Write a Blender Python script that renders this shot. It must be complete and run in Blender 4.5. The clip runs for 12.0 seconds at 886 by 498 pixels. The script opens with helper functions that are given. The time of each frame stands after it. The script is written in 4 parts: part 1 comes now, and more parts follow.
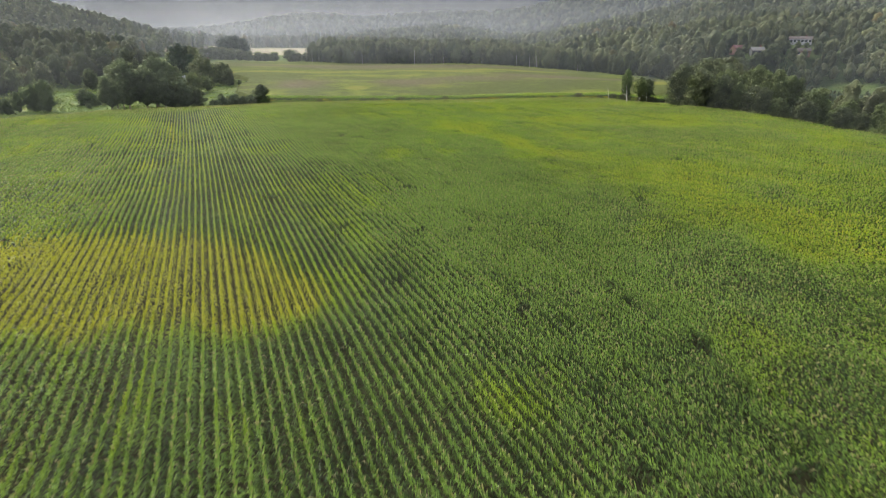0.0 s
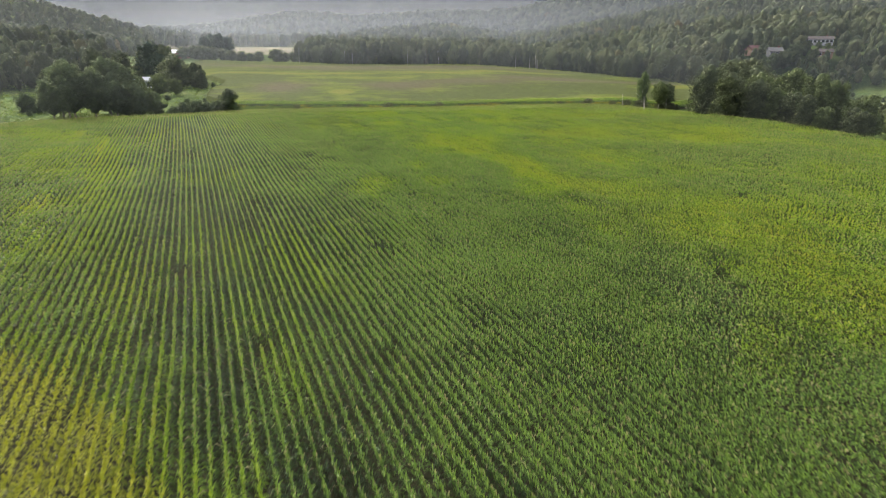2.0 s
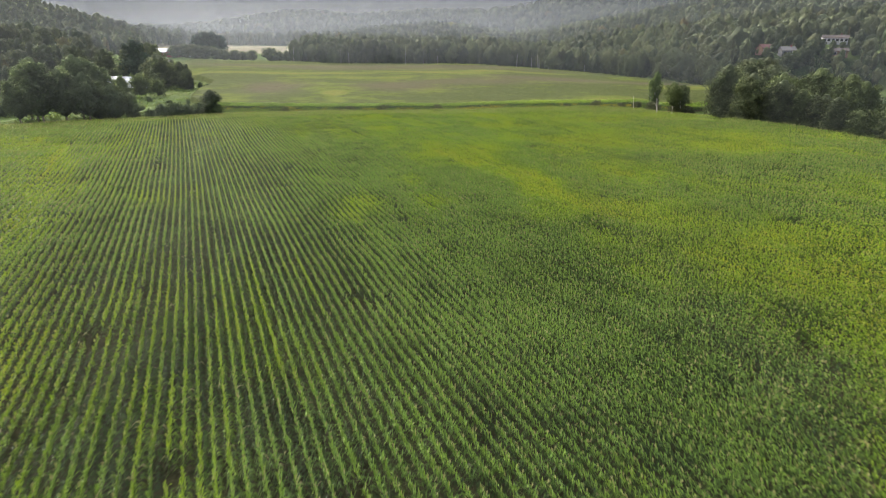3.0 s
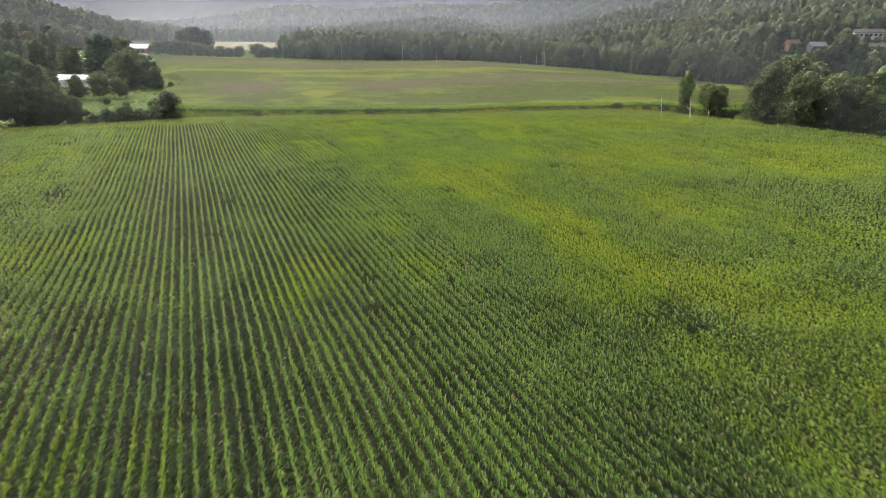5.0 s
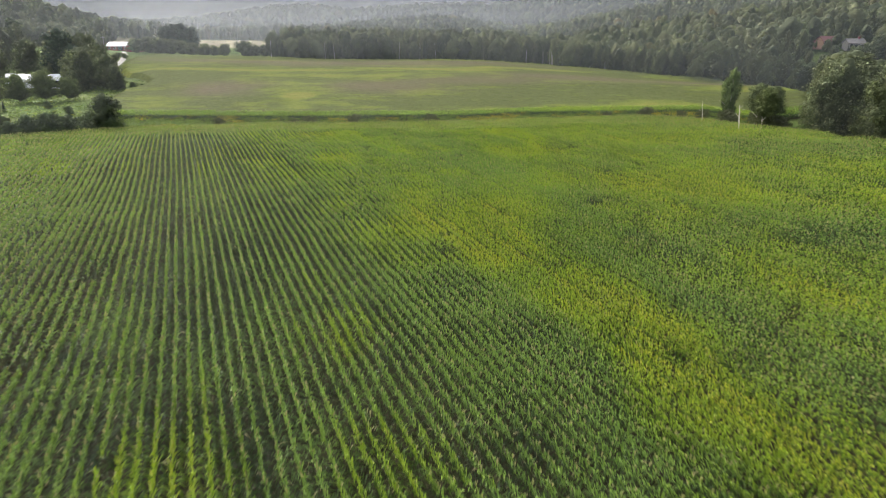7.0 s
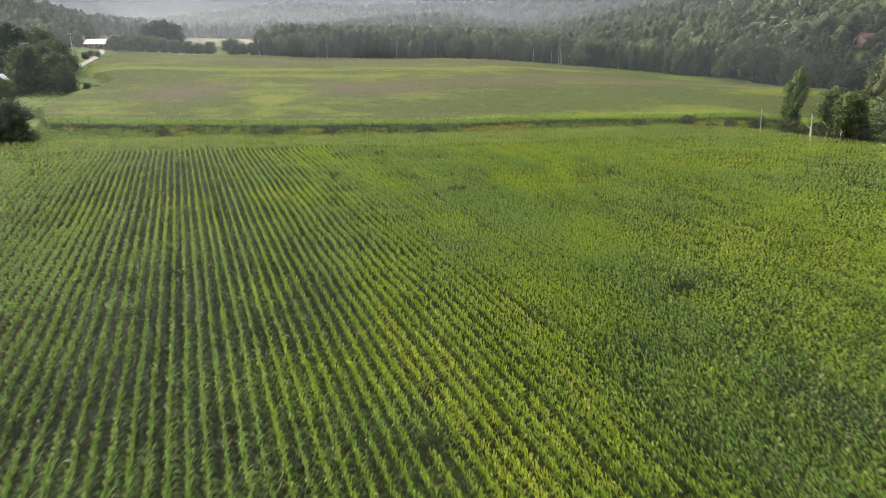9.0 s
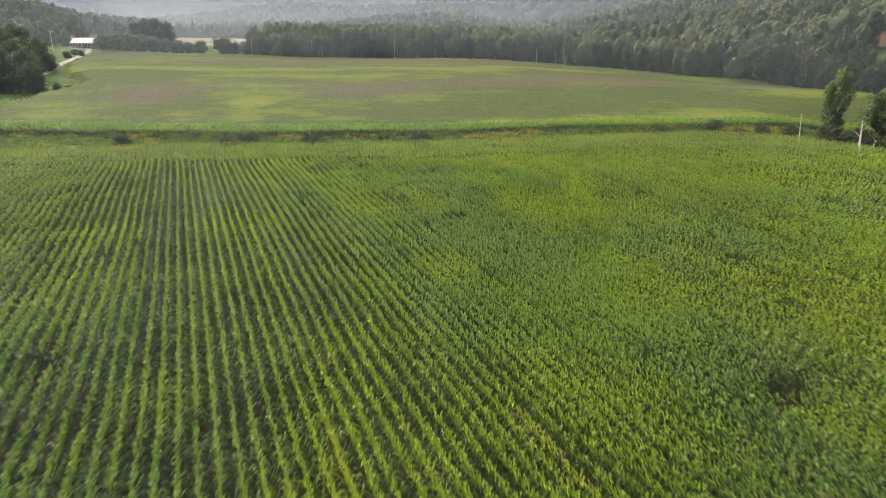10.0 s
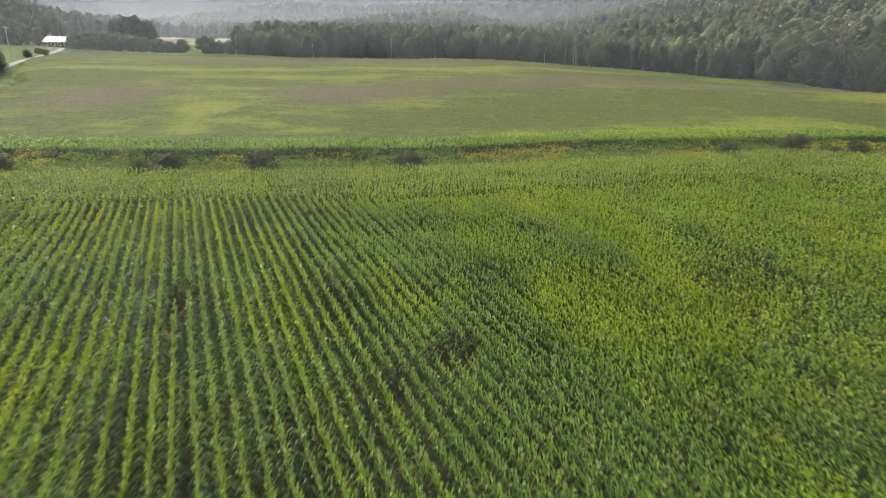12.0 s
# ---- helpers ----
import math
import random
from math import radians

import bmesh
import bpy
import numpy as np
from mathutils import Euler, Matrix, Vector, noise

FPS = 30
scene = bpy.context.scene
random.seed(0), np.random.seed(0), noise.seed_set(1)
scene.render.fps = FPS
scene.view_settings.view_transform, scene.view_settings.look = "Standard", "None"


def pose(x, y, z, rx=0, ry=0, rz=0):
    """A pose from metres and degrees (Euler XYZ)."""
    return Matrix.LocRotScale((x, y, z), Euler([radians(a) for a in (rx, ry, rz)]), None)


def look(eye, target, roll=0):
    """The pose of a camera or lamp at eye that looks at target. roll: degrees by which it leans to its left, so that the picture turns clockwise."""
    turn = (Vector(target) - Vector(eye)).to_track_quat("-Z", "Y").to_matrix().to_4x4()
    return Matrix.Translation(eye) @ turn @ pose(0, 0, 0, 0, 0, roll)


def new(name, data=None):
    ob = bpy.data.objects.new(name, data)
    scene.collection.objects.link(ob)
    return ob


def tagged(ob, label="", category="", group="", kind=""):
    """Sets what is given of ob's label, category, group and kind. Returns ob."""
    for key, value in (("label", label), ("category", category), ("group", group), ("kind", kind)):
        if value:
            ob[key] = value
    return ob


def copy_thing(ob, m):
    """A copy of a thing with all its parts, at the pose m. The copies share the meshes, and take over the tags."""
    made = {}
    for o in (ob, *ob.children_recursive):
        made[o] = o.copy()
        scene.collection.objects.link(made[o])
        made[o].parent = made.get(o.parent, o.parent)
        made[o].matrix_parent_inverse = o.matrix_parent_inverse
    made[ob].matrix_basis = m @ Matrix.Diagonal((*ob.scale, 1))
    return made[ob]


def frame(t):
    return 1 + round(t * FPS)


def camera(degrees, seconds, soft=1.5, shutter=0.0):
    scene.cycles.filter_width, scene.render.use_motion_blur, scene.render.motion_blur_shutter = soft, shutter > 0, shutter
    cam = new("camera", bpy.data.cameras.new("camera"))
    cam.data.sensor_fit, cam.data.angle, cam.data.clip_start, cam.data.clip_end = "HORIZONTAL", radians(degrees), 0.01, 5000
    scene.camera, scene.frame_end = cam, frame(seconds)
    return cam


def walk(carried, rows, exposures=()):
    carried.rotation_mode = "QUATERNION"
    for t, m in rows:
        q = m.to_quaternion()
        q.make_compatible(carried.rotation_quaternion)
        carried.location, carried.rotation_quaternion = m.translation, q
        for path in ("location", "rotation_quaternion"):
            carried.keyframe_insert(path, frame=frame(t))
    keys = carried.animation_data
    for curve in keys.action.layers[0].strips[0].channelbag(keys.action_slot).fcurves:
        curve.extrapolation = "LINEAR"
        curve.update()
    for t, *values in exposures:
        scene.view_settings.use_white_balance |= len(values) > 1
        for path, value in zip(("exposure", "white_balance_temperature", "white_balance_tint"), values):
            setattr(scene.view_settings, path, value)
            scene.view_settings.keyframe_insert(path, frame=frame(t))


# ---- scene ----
cam = camera(78.0, 12.0, soft=1.0, shutter=0.38)
METRES, EYE, TILT, LEAN, TURN = 168.0, 23.0, 0.0, 0.0, -21.0
ROWS = [
    (0.0, 0.0, 0.0, 0.0, 0.03, -20.34, -0.08),
    (0.5, 0.0017, 0.0417, 0.0005, -0.09, -20.32, -0.11),
    (1.0, 0.003, 0.0834, 0.0004, -0.2, -20.32, -0.14),
    (1.5, 0.0044, 0.1253, 0.0001, -0.29, -20.33, -0.19),
    (2.0, 0.0057, 0.1673, -0.0001, -0.34, -20.37, -0.23),
    (2.5, 0.0071, 0.2092, -0.0008, -0.37, -20.4, -0.25),
    (3.0, 0.0084, 0.251, -0.0018, -0.38, -20.45, -0.28),
    (5.0, 0.0127, 0.4157, -0.0074, -0.4, -20.72, -0.29),
    (5.5, 0.0139, 0.4586, -0.0098, -0.39, -20.72, -0.3),
    (6.0, 0.0152, 0.5013, -0.0125, -0.38, -20.73, -0.31),
    (6.5, 0.0167, 0.5439, -0.0153, -0.35, -20.71, -0.32),
    (7.0, 0.0179, 0.5863, -0.0178, -0.33, -20.7, -0.33),
    (9.0, 0.0241, 0.7513, -0.0255, -0.12, -20.71, -0.39),
    (9.5, 0.0256, 0.7928, -0.0283, -0.09, -20.66, -0.43),
    (10.0, 0.0283, 0.8338, -0.0311, -0.04, -20.63, -0.45),
    (10.5, 0.0295, 0.8751, -0.0335, -0.03, -20.6, -0.45),
    (11.0, 0.0309, 0.9162, -0.036, 0.02, -20.57, -0.44),
    (11.5, 0.0314, 0.9572, -0.0388, 0.08, -20.5, -0.45),
    (12.0, 0.0327, 0.9982, -0.042, 0.12, -20.41, -0.5),
]
walk(cam, [(t, pose(0, 0, EYE, TILT, LEAN, TURN) @ pose(METRES * x, METRES * y, METRES * z, 90 + pitch, roll, yaw)) for t, x, y, z, yaw, pitch, roll in ROWS])

# ---- world and sun ----
SUN_EL, SUN_AZ = 40.0, -24.0     # degrees; azimuth from +y towards +x
world = bpy.data.worlds.new("overcast_sky")
scene.world = world
world.use_nodes = True
wn, wl = world.node_tree.nodes, world.node_tree.links
sky = wn.new("ShaderNodeTexSky")
sky.sky_type, sky.sun_disc = "NISHITA", False
sky.sun_elevation, sky.sun_rotation = radians(SUN_EL), radians(SUN_AZ)
sky.air_density, sky.dust_density, sky.ozone_density = 1.0, 8.0, 1.0
grey = wn.new("ShaderNodeHueSaturation")
grey.inputs["Saturation"].default_value = 0.40
wl.new(sky.outputs[0], grey.inputs["Color"])
wl.new(grey.outputs[0], wn["Background"].inputs["Color"])
wn["Background"].inputs["Strength"].default_value = 0.15
sun_data = bpy.data.lights.new("sun", "SUN")
sun_data.energy, sun_data.angle, sun_data.color = 0.45, radians(40), (1.0, 0.97, 0.92)
sun = new("sun", sun_data)
sa, se = radians(SUN_AZ), radians(SUN_EL)
sun.matrix_world = look((0, 0, 300), (-300 * math.sin(sa) * math.cos(se), -300 * math.cos(sa) * math.cos(se), 300 - 300 * math.sin(se)))
scene.view_settings.exposure = 1.62

# ---- plan: u to the right of the flight line, v along it ----
CA, SA = math.cos(radians(21)), math.sin(radians(21))
rng = np.random.default_rng(7)


def world_xy(u, v):
    return u * CA + v * SA, -u * SA + v * CA


def lattice(ix, iy, seed):
    h = np.sin(ix * 127.1 + iy * 311.7 + seed * 74.7) * 43758.5453
    return h - np.floor(h)


def value_noise(x, y, seed=0):
    ix, iy = np.floor(x), np.floor(y)
    fx, fy = x - ix, y - iy
    fx, fy = fx * fx * (3 - 2 * fx), fy * fy * (3 - 2 * fy)
    a, b = lattice(ix, iy, seed), lattice(ix + 1, iy, seed)
    c, d = lattice(ix, iy + 1, seed), lattice(ix + 1, iy + 1, seed)
    return (a * (1 - fx) + b * fx) * (1 - fy) + (c * (1 - fx) + d * fx) * fy


def fractal(x, y, size, octaves=3, seed=0):
    """About 0 to 1."""
    total, gain, weight = 0.0, 1.0, 0.0
    for i in range(octaves):
        total = total + gain * value_noise(x / size + 13.7 * i, y / size - 7.3 * i, seed + i)
        weight, gain, size = weight + gain, gain * 0.5, size * 0.5
    return total / weight


def smooth(a, b, x):
    t = np.clip((x - a) / (b - a), 0, 1)
    return t * t * (3 - 2 * t)


def ditch_near(u):
    """v of the near field's far edge."""
    return np.interp(u, [-220, -134, -117, -88, -69, -38, 0, 20, 38, 57, 68, 80, 88], [100, 171, 194, 209, 223, 230.5, 232.5, 239, 244, 248, 245, 231, 229])


def ditch_far(u):
    """v of the far field's near edge."""
    return np.interp(u, [-220, -110, -66, -30, 0, 30, 60, 90, 130, 200], [247, 246, 245, 245, 248, 256, 259, 260, 272, 300])


def right_edge(v):
    """u of the near field's right edge."""
    return np.interp(v, [-80, 100, 143, 175, 209, 231, 250], [128, 119, 114, 109, 97, 82, 76])


def hill_foot(v):
    """u where the wooded slope on the right begins."""
    return np.interp(v, [-300, 150, 240, 330, 380, 457, 560, 700, 1000, 1300], [260, 250, 240, 250, 165, 128, 100, 80, 105, 120])


def height(u, v):
    u, v = np.asarray(u, float), np.asarray(v, float)
    base = np.interp(v, [-400, 240, 255, 275, 300, 350, 400, 500, 650, 750, 900, 1300, 5000], [0, 0, 0.3, 1.1, 2.4, 5.0, 6.6, 7.2, 15.5, 19.0, 22, 30, 60])
    # the ditch between the two fields
    mid = (ditch_near(u) + ditch_far(u)) / 2
    base = base - 0.5 * np.exp(-((v - mid) / 5.0) ** 2) * smooth(-95, -85, u) * smooth(98, 90, u)
    # the far field falls to the right
    base = base - smooth(300, 380, v) * (1 - smooth(620, 900, v)) * 0.052 * np.clip(u - 30, 0, 130)
    # bank beyond the near field's right edge
    edge = right_edge(v)
    base = base - 4.5 * smooth(0, 28, u - edge) * (1 - smooth(228, 300, v))
    base = base - 3.6 * smooth(165, 200, u) * smooth(230, 300, v) * (1 - smooth(345, 400, v))
    # rise to the left, farm and left hill
    base = base + smooth(300, 370, v) * 0.022 * np.clip(-70 - u, 0, 160) * (1 - smooth(600, 900, v))
    base = base + 14 * smooth(-175, -300, u) * smooth(200, 330, v) * (1 - smooth(400, 560, v))
    base = base - 3.2 * smooth(-118, -145, u) * smooth(265, 310, v) * (1 - smooth(350, 400, v))
    left = np.interp(u, [-1200, -900, -600, -520, -450, -411, -381, -355, -330, -300, -278, -240, -200], [70, 68, 58, 48, 37, 26, 19, 11, 7, 5, 1, 0, 0])
    base = base + left * smooth(300, 680, v) * (1 - smooth(690, 860, v))
    # wooded slope on the right, and a wooded knoll in the middle
    d = np.clip(u - hill_foot(v), 0, None)
    slope = np.interp(v, [200, 450, 560, 700, 800, 1000, 1300], [0.11, 0.125, 0.17, 0.22, 0.18, 0.13, 0.10])
    base = base + np.minimum(d * slope, 120 + 0.03 * d)
    base = base + 15 * np.exp(-((u + 10) / 95) ** 2 - ((v - 830) / 80) ** 2)
    base = base + 15 * np.exp(-((u - 218) / 48) ** 2 - ((v - 398) / 42) ** 2)
    base = base + 4 * np.exp(-((u - 244) / 16) ** 2 - ((v - 402) / 14) ** 2)
    # far ridges
    ridge = np.interp(u, [-3000, -1000, -700, -560, -477, -405, -334, -277, -234, -191, -120, -48, 23, 165, 308, 451, 700, 3000], [8, 8, 14, 18, 30, 44, 52, 51, 43, 43, 48, 54, 55, 56, 66, 80, 100, 130])
    base = base + ridge * smooth(1020, 1500, v) * (1 - 0.5 * smooth(1650, 2400, v))
    base = base + np.interp(u, [-4600, -3500, -2500, -1500, 0, 4600], [40, 70, 165, 275, 330, 330]) * smooth(2400, 4200, v) * (0.9 + 0.2 * fractal(u, v * 0 + 9, 900, 3, 8))
    return base + 1.0 * (fractal(u, v, 38, 2, 2) - 0.5) * smooth(0, 40, v)


def on_ground(u, v, sink=0.0):
    x, y = world_xy(u, v)
    return float(x), float(y), float(height(u, v)) - sink


# patches of pale, hungry maize: u, v, half-widths, strength
HUNGRY = [(-28, 49, 16.5, 11.5, 1.3), (-40, 53, 15, 10.5, 1.15), (-16, 44, 4, 7, 0.5)]
PALE = [(-37, 124, 5, 6, 0.5), (-10, 117, 4.5, 7, 0.55), (9, 156, 7, 9, 0.6), (35, 174, 9, 9, 0.4), (69, 162, 12, 9, 0.6), (20, 124, 5, 7, 0.4),
        (30, 113, 6, 5, 0.4), (46, 104, 9, 6, 0.5), (27, 65, 4.5, 5, 0.6), (13, 64, 4, 4, 0.3), (37, 76, 6, 8, 0.35), (2, 119, 3.5, 4, 0.45),
        (-19, 171, 6, 10, 0.4), (24, 118, 5, 6, 0.35), (36, 142, 10, 6, 0.5), (12, 108, 3, 4, 0.3), (1, 161, 4, 8, 0.4), (16, 134, 4, 8, 0.55)]
LIME = [(10, 141, 7, 11, 0.2), (25, 150, 9, 8, 0.2), (-2, 133, 3, 5, 0.3), (17, 125, 4, 4, 0.4), (20, 178, 5, 6, 0.3), (19, 197, 6, 8, 0.35), (-15, 189, 3, 3, 0.4), (15, 221, 6, 4, 0.35), (45, 210, 12, 4, 0.3),
        (2, 154, 3, 4, 0.35), (48, 62, 11, 12, 0.5), (24, 36, 4, 4, 0.25), (5, 29, 4, 6, 0.3), (-55, 105, 7, 7, 0.35), (40, 90, 10, 8, 0.3)]
# stretches of dark, sappy maize
SAPPY = [(-2, 214, 9, 5, 0.4), (2, 161, 4, 4, 0.25), (19, 166, 5, 6, 0.25), (-6, 155, 4, 5, 0.2), (6, 135, 5, 8, 0.3), (46, 154, 8, 6, 0.3), (-17, 126, 4, 5, 0.2),
         (61, 141, 14, 7, 0.3), (17, 88, 8, 10, 0.3), (6, 71, 7, 7, 0.2), (21, 77, 8, 10, 0.25), (14, 45, 10, 14, 0.25)]
# stretches of maize with a lowered tone, and one with a raised tone
DULL = [(-17, 102, 9, 15, 0.26), (-18, 70, 9, 17, 0.24), (18, 30, 12, 11, 0.22), (20, 102, 8, 10, 0.16), (-14, 148, 8, 14, 0.16), (-38, 95, 16, 18, 0.2), (-26, 190, 14, 16, 0.18), (-45, 205, 18, 14, 0.22), (10, 130, 11, 34, -0.13)]
FAR_PALE = [(-43, 282, 4.5, 8, 1.1), (-84, 275, 16, 10, 0.45), (-112, 364, 34, 7, 0.8), (-61, 371, 32, 6, 0.8), (-11, 382, 36, 6, 0.9), (48, 398, 32, 8, 0.9),
            (118, 312, 12, 12, 0.6), (-78, 258, 14, 6, 0.3), (-40, 345, 30, 5, 0.45), (20, 262, 40, 5, 0.35), (80, 268, 30, 5, 0.4), (-38, 262, 6, 5, 0.5)]
RUSTY = [(-73, 304, 16, 22, 0.9), (-17, 311, 24, 18, 0.85), (20, 330, 30, 12, 0.7), (72, 352, 48, 18, 0.9), (125, 350, 24, 24, 0.7), (-100, 425, 60, 26, 0.75), (0, 440, 80, 30, 0.8), (-30, 400, 60, 7, 0.4)]


def blobs(rows, u, v):
    total = 0.0 * u
    for cu, cv, ru, rv, s in rows:
        total = total + s * np.exp(-(((u - cu) / ru) ** 2 + ((v - cv) / rv) ** 2) ** 1.5)
    return total


def paleness(u, v):
    wob = 5 * (fractal(u, v, 9, 2, 21) - 0.5)
    n = fractal(u, v * 1.3, 24, 4, 31)
    lime = np.interp(v, [0, 30, 60, 100, 130, 160, 200], [31, 27, 22, 16, 10, 3, 6])
    right = smooth(-4, 10, u - lime + 1.5 * wob) * (0.20 - 0.06 * smooth(190, 230, v)) * smooth(35, 75, v) * (v < 250)
    streak = (0.5 * (fractal(u * 0.25, v, 6, 3, 33) - 0.5) + 0.45 * (fractal(u * 0.2, v, 1.8, 2, 34) - 0.5)) * smooth(250, 262, v)
    along = 0.75 * (fractal(u + row_line(v), v * 0.17, 2.6, 3, 35) - 0.5) * (v < 250)
    rest = blobs(PALE, u + wob, v + wob) + blobs(LIME, u + wob, v + wob) - blobs(SAPPY, u + wob, v + wob) + np.clip(1.5 * (n - 0.50) + right, -0.2, 0.40) + along + 0.55 * (fractal(u, v, 3.6, 3, 36) - 0.5)
    return np.clip(blobs(HUNGRY, u + wob, v + wob) + blobs(FAR_PALE, u + wob, v + 0.6 * wob) + np.minimum(rest, 0.60) + streak, 0, 1.3)


def rust(u, v):
    wob = 9 * (fractal(u, v, 15, 2, 41) - 0.5)
    return np.clip(blobs(RUSTY, u + 2 * wob, v + wob), 0, 1)


# ---- materials ----
def material(name):
    m = bpy.data.materials.new(name)
    m.use_nodes = True
    nt = m.node_tree
    nt.nodes.clear()
    out = nt.nodes.new("ShaderNodeOutputMaterial")
    return m, nt, out


def node(nt, kind, **values):
    n = nt.nodes.new(kind)
    for key, value in values.items():
        n.inputs[key.replace("_", " ")].default_value = value
    return n


def rgb_mix(nt, fac, a, b):
    n = nt.nodes.new("ShaderNodeMix")
    n.data_type = "RGBA"
    for slot, value in ((0, fac), (6, a), (7, b)):
        if hasattr(value, "is_linked"):
            nt.links.new(value, n.inputs[slot])
        else:
            n.inputs[slot].default_value = value if slot == 0 else (*value, 1)
    return n.outputs[2]


def attribute(nt, name):
    n = nt.nodes.new("ShaderNodeAttribute")
    n.attribute_name = name
    return n.outputs["Fac"]


def noise_at(nt, scale, detail=3.0, low=0.35, high=0.65, coords="Position"):
    if coords == "Position":
        src = nt.nodes.new("ShaderNodeNewGeometry").outputs["Position"]
    else:
        src = nt.nodes.new("ShaderNodeTexCoord").outputs["Object"]
    n = node(nt, "ShaderNodeTexNoise", Scale=scale, Detail=detail)
    nt.links.new(src, n.inputs["Vector"])
    r = node(nt, "ShaderNodeMapRange", From_Min=low, From_Max=high)
    nt.links.new(n.outputs["Fac"], r.inputs["Value"])
    return r.outputs[0]


def leaf_finish(nt, out, colour, through_share, rough=0.5, gloss=0.3):
    body = node(nt, "ShaderNodeBsdfPrincipled", Roughness=rough)
    body.inputs["Specular IOR Level"].default_value = gloss
    lit = nt.nodes.new("ShaderNodeBsdfTranslucent")
    mix = node(nt, "ShaderNodeMixShader", Fac=through_share)
    nt.links.new(colour, body.inputs["Base Color"])
    nt.links.new(rgb_mix(nt, 0.3, colour, (0.16, 0.22, 0.02)), lit.inputs["Color"])
    nt.links.new(body.outputs[0], mix.inputs[1])
    nt.links.new(lit.outputs[0], mix.inputs[2])
    nt.links.new(mix.outputs[0], out.inputs["Surface"])


def span(nt, value, low, high):
    r = node(nt, "ShaderNodeMapRange", From_Min=low, From_Max=high)
    nt.links.new(value, r.inputs["Value"])
    return r.outputs[0]


def maize_material():
    m, nt, out = material("maize_leaf")
    tone, pale = attribute(nt, "tone"), attribute(nt, "pale")
    # the dark end of the range also carries the shade between the rows
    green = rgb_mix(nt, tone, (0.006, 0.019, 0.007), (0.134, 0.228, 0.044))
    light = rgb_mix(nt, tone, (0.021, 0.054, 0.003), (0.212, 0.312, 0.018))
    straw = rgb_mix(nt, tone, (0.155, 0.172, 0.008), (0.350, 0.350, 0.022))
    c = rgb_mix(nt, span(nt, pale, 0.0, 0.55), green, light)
    c = rgb_mix(nt, span(nt, pale, 0.66, 1.05), c, straw)
    c = rgb_mix(nt, attribute(nt, "dry"), c, (0.29, 0.245, 0.125))
    leaf_finish(nt, out, c, 0.36, 0.55, 0.16)
    return m


def canopy_material():
    m, nt, out = material("maize_canopy")
    n, pale = noise_at(nt, 1.3, 4.0, 0.3, 0.7), attribute(nt, "pale")
    green = rgb_mix(nt, n, (0.0323, 0.0433, 0.0129), (0.0659, 0.0801, 0.0258))
    light = rgb_mix(nt, n, (0.0743, 0.0956, 0.0142), (0.1227, 0.1454, 0.0277))
    straw = rgb_mix(nt, n, (0.1002, 0.1066, 0.0194), (0.1518, 0.1518, 0.0362))
    c = rgb_mix(nt, span(nt, pale, 0.0, 0.5), green, light)
    c = rgb_mix(nt, span(nt, pale, 0.5, 1.0), c, straw)
    tan = rgb_mix(nt, n, (0.0715, 0.0590, 0.0405), (0.1100, 0.0915, 0.0615))
    c = rgb_mix(nt, attribute(nt, "dry"), c, tan)
    leaf_finish(nt, out, c, 0.2, 0.9, 0.05)
    return m


def foliage_material(name, dark, light, turned=(0.20, 0.14, 0.05), through_share=0.25):
    m, nt, out = material(name)
    add = nt.nodes.new("ShaderNodeMath")
    add.operation = "MULTIPLY_ADD"
    nt.links.new(noise_at(nt, 1.7, 5.0, 0.3, 0.7), add.inputs[0])
    add.inputs[1].default_value = 0.45
    nt.links.new(attribute(nt, "tone"), add.inputs[2])
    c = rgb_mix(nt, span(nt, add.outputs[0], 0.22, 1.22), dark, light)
    c = rgb_mix(nt, attribute(nt, "dry"), c, turned)
    leaf_finish(nt, out, c, through_share, 0.75, 0.10)
    return m


def plain_material(name, a, b, scale, rough=0.8, metallic=0.0, bump=0.0, coords="Object"):
    m, nt, out = material(name)
    body = node(nt, "ShaderNodeBsdfPrincipled", Roughness=rough, Metallic=metallic)
    n = noise_at(nt, scale, 5.0, 0.3, 0.7, coords)
    nt.links.new(rgb_mix(nt, n, a, b), body.inputs["Base Color"])
    if bump:
        bn = node(nt, "ShaderNodeBump", Strength=bump, Distance=0.05)
        nt.links.new(n, bn.inputs["Height"])
        nt.links.new(bn.outputs[0], body.inputs["Normal"])
    nt.links.new(body.outputs[0], out.inputs["Surface"])
    return m


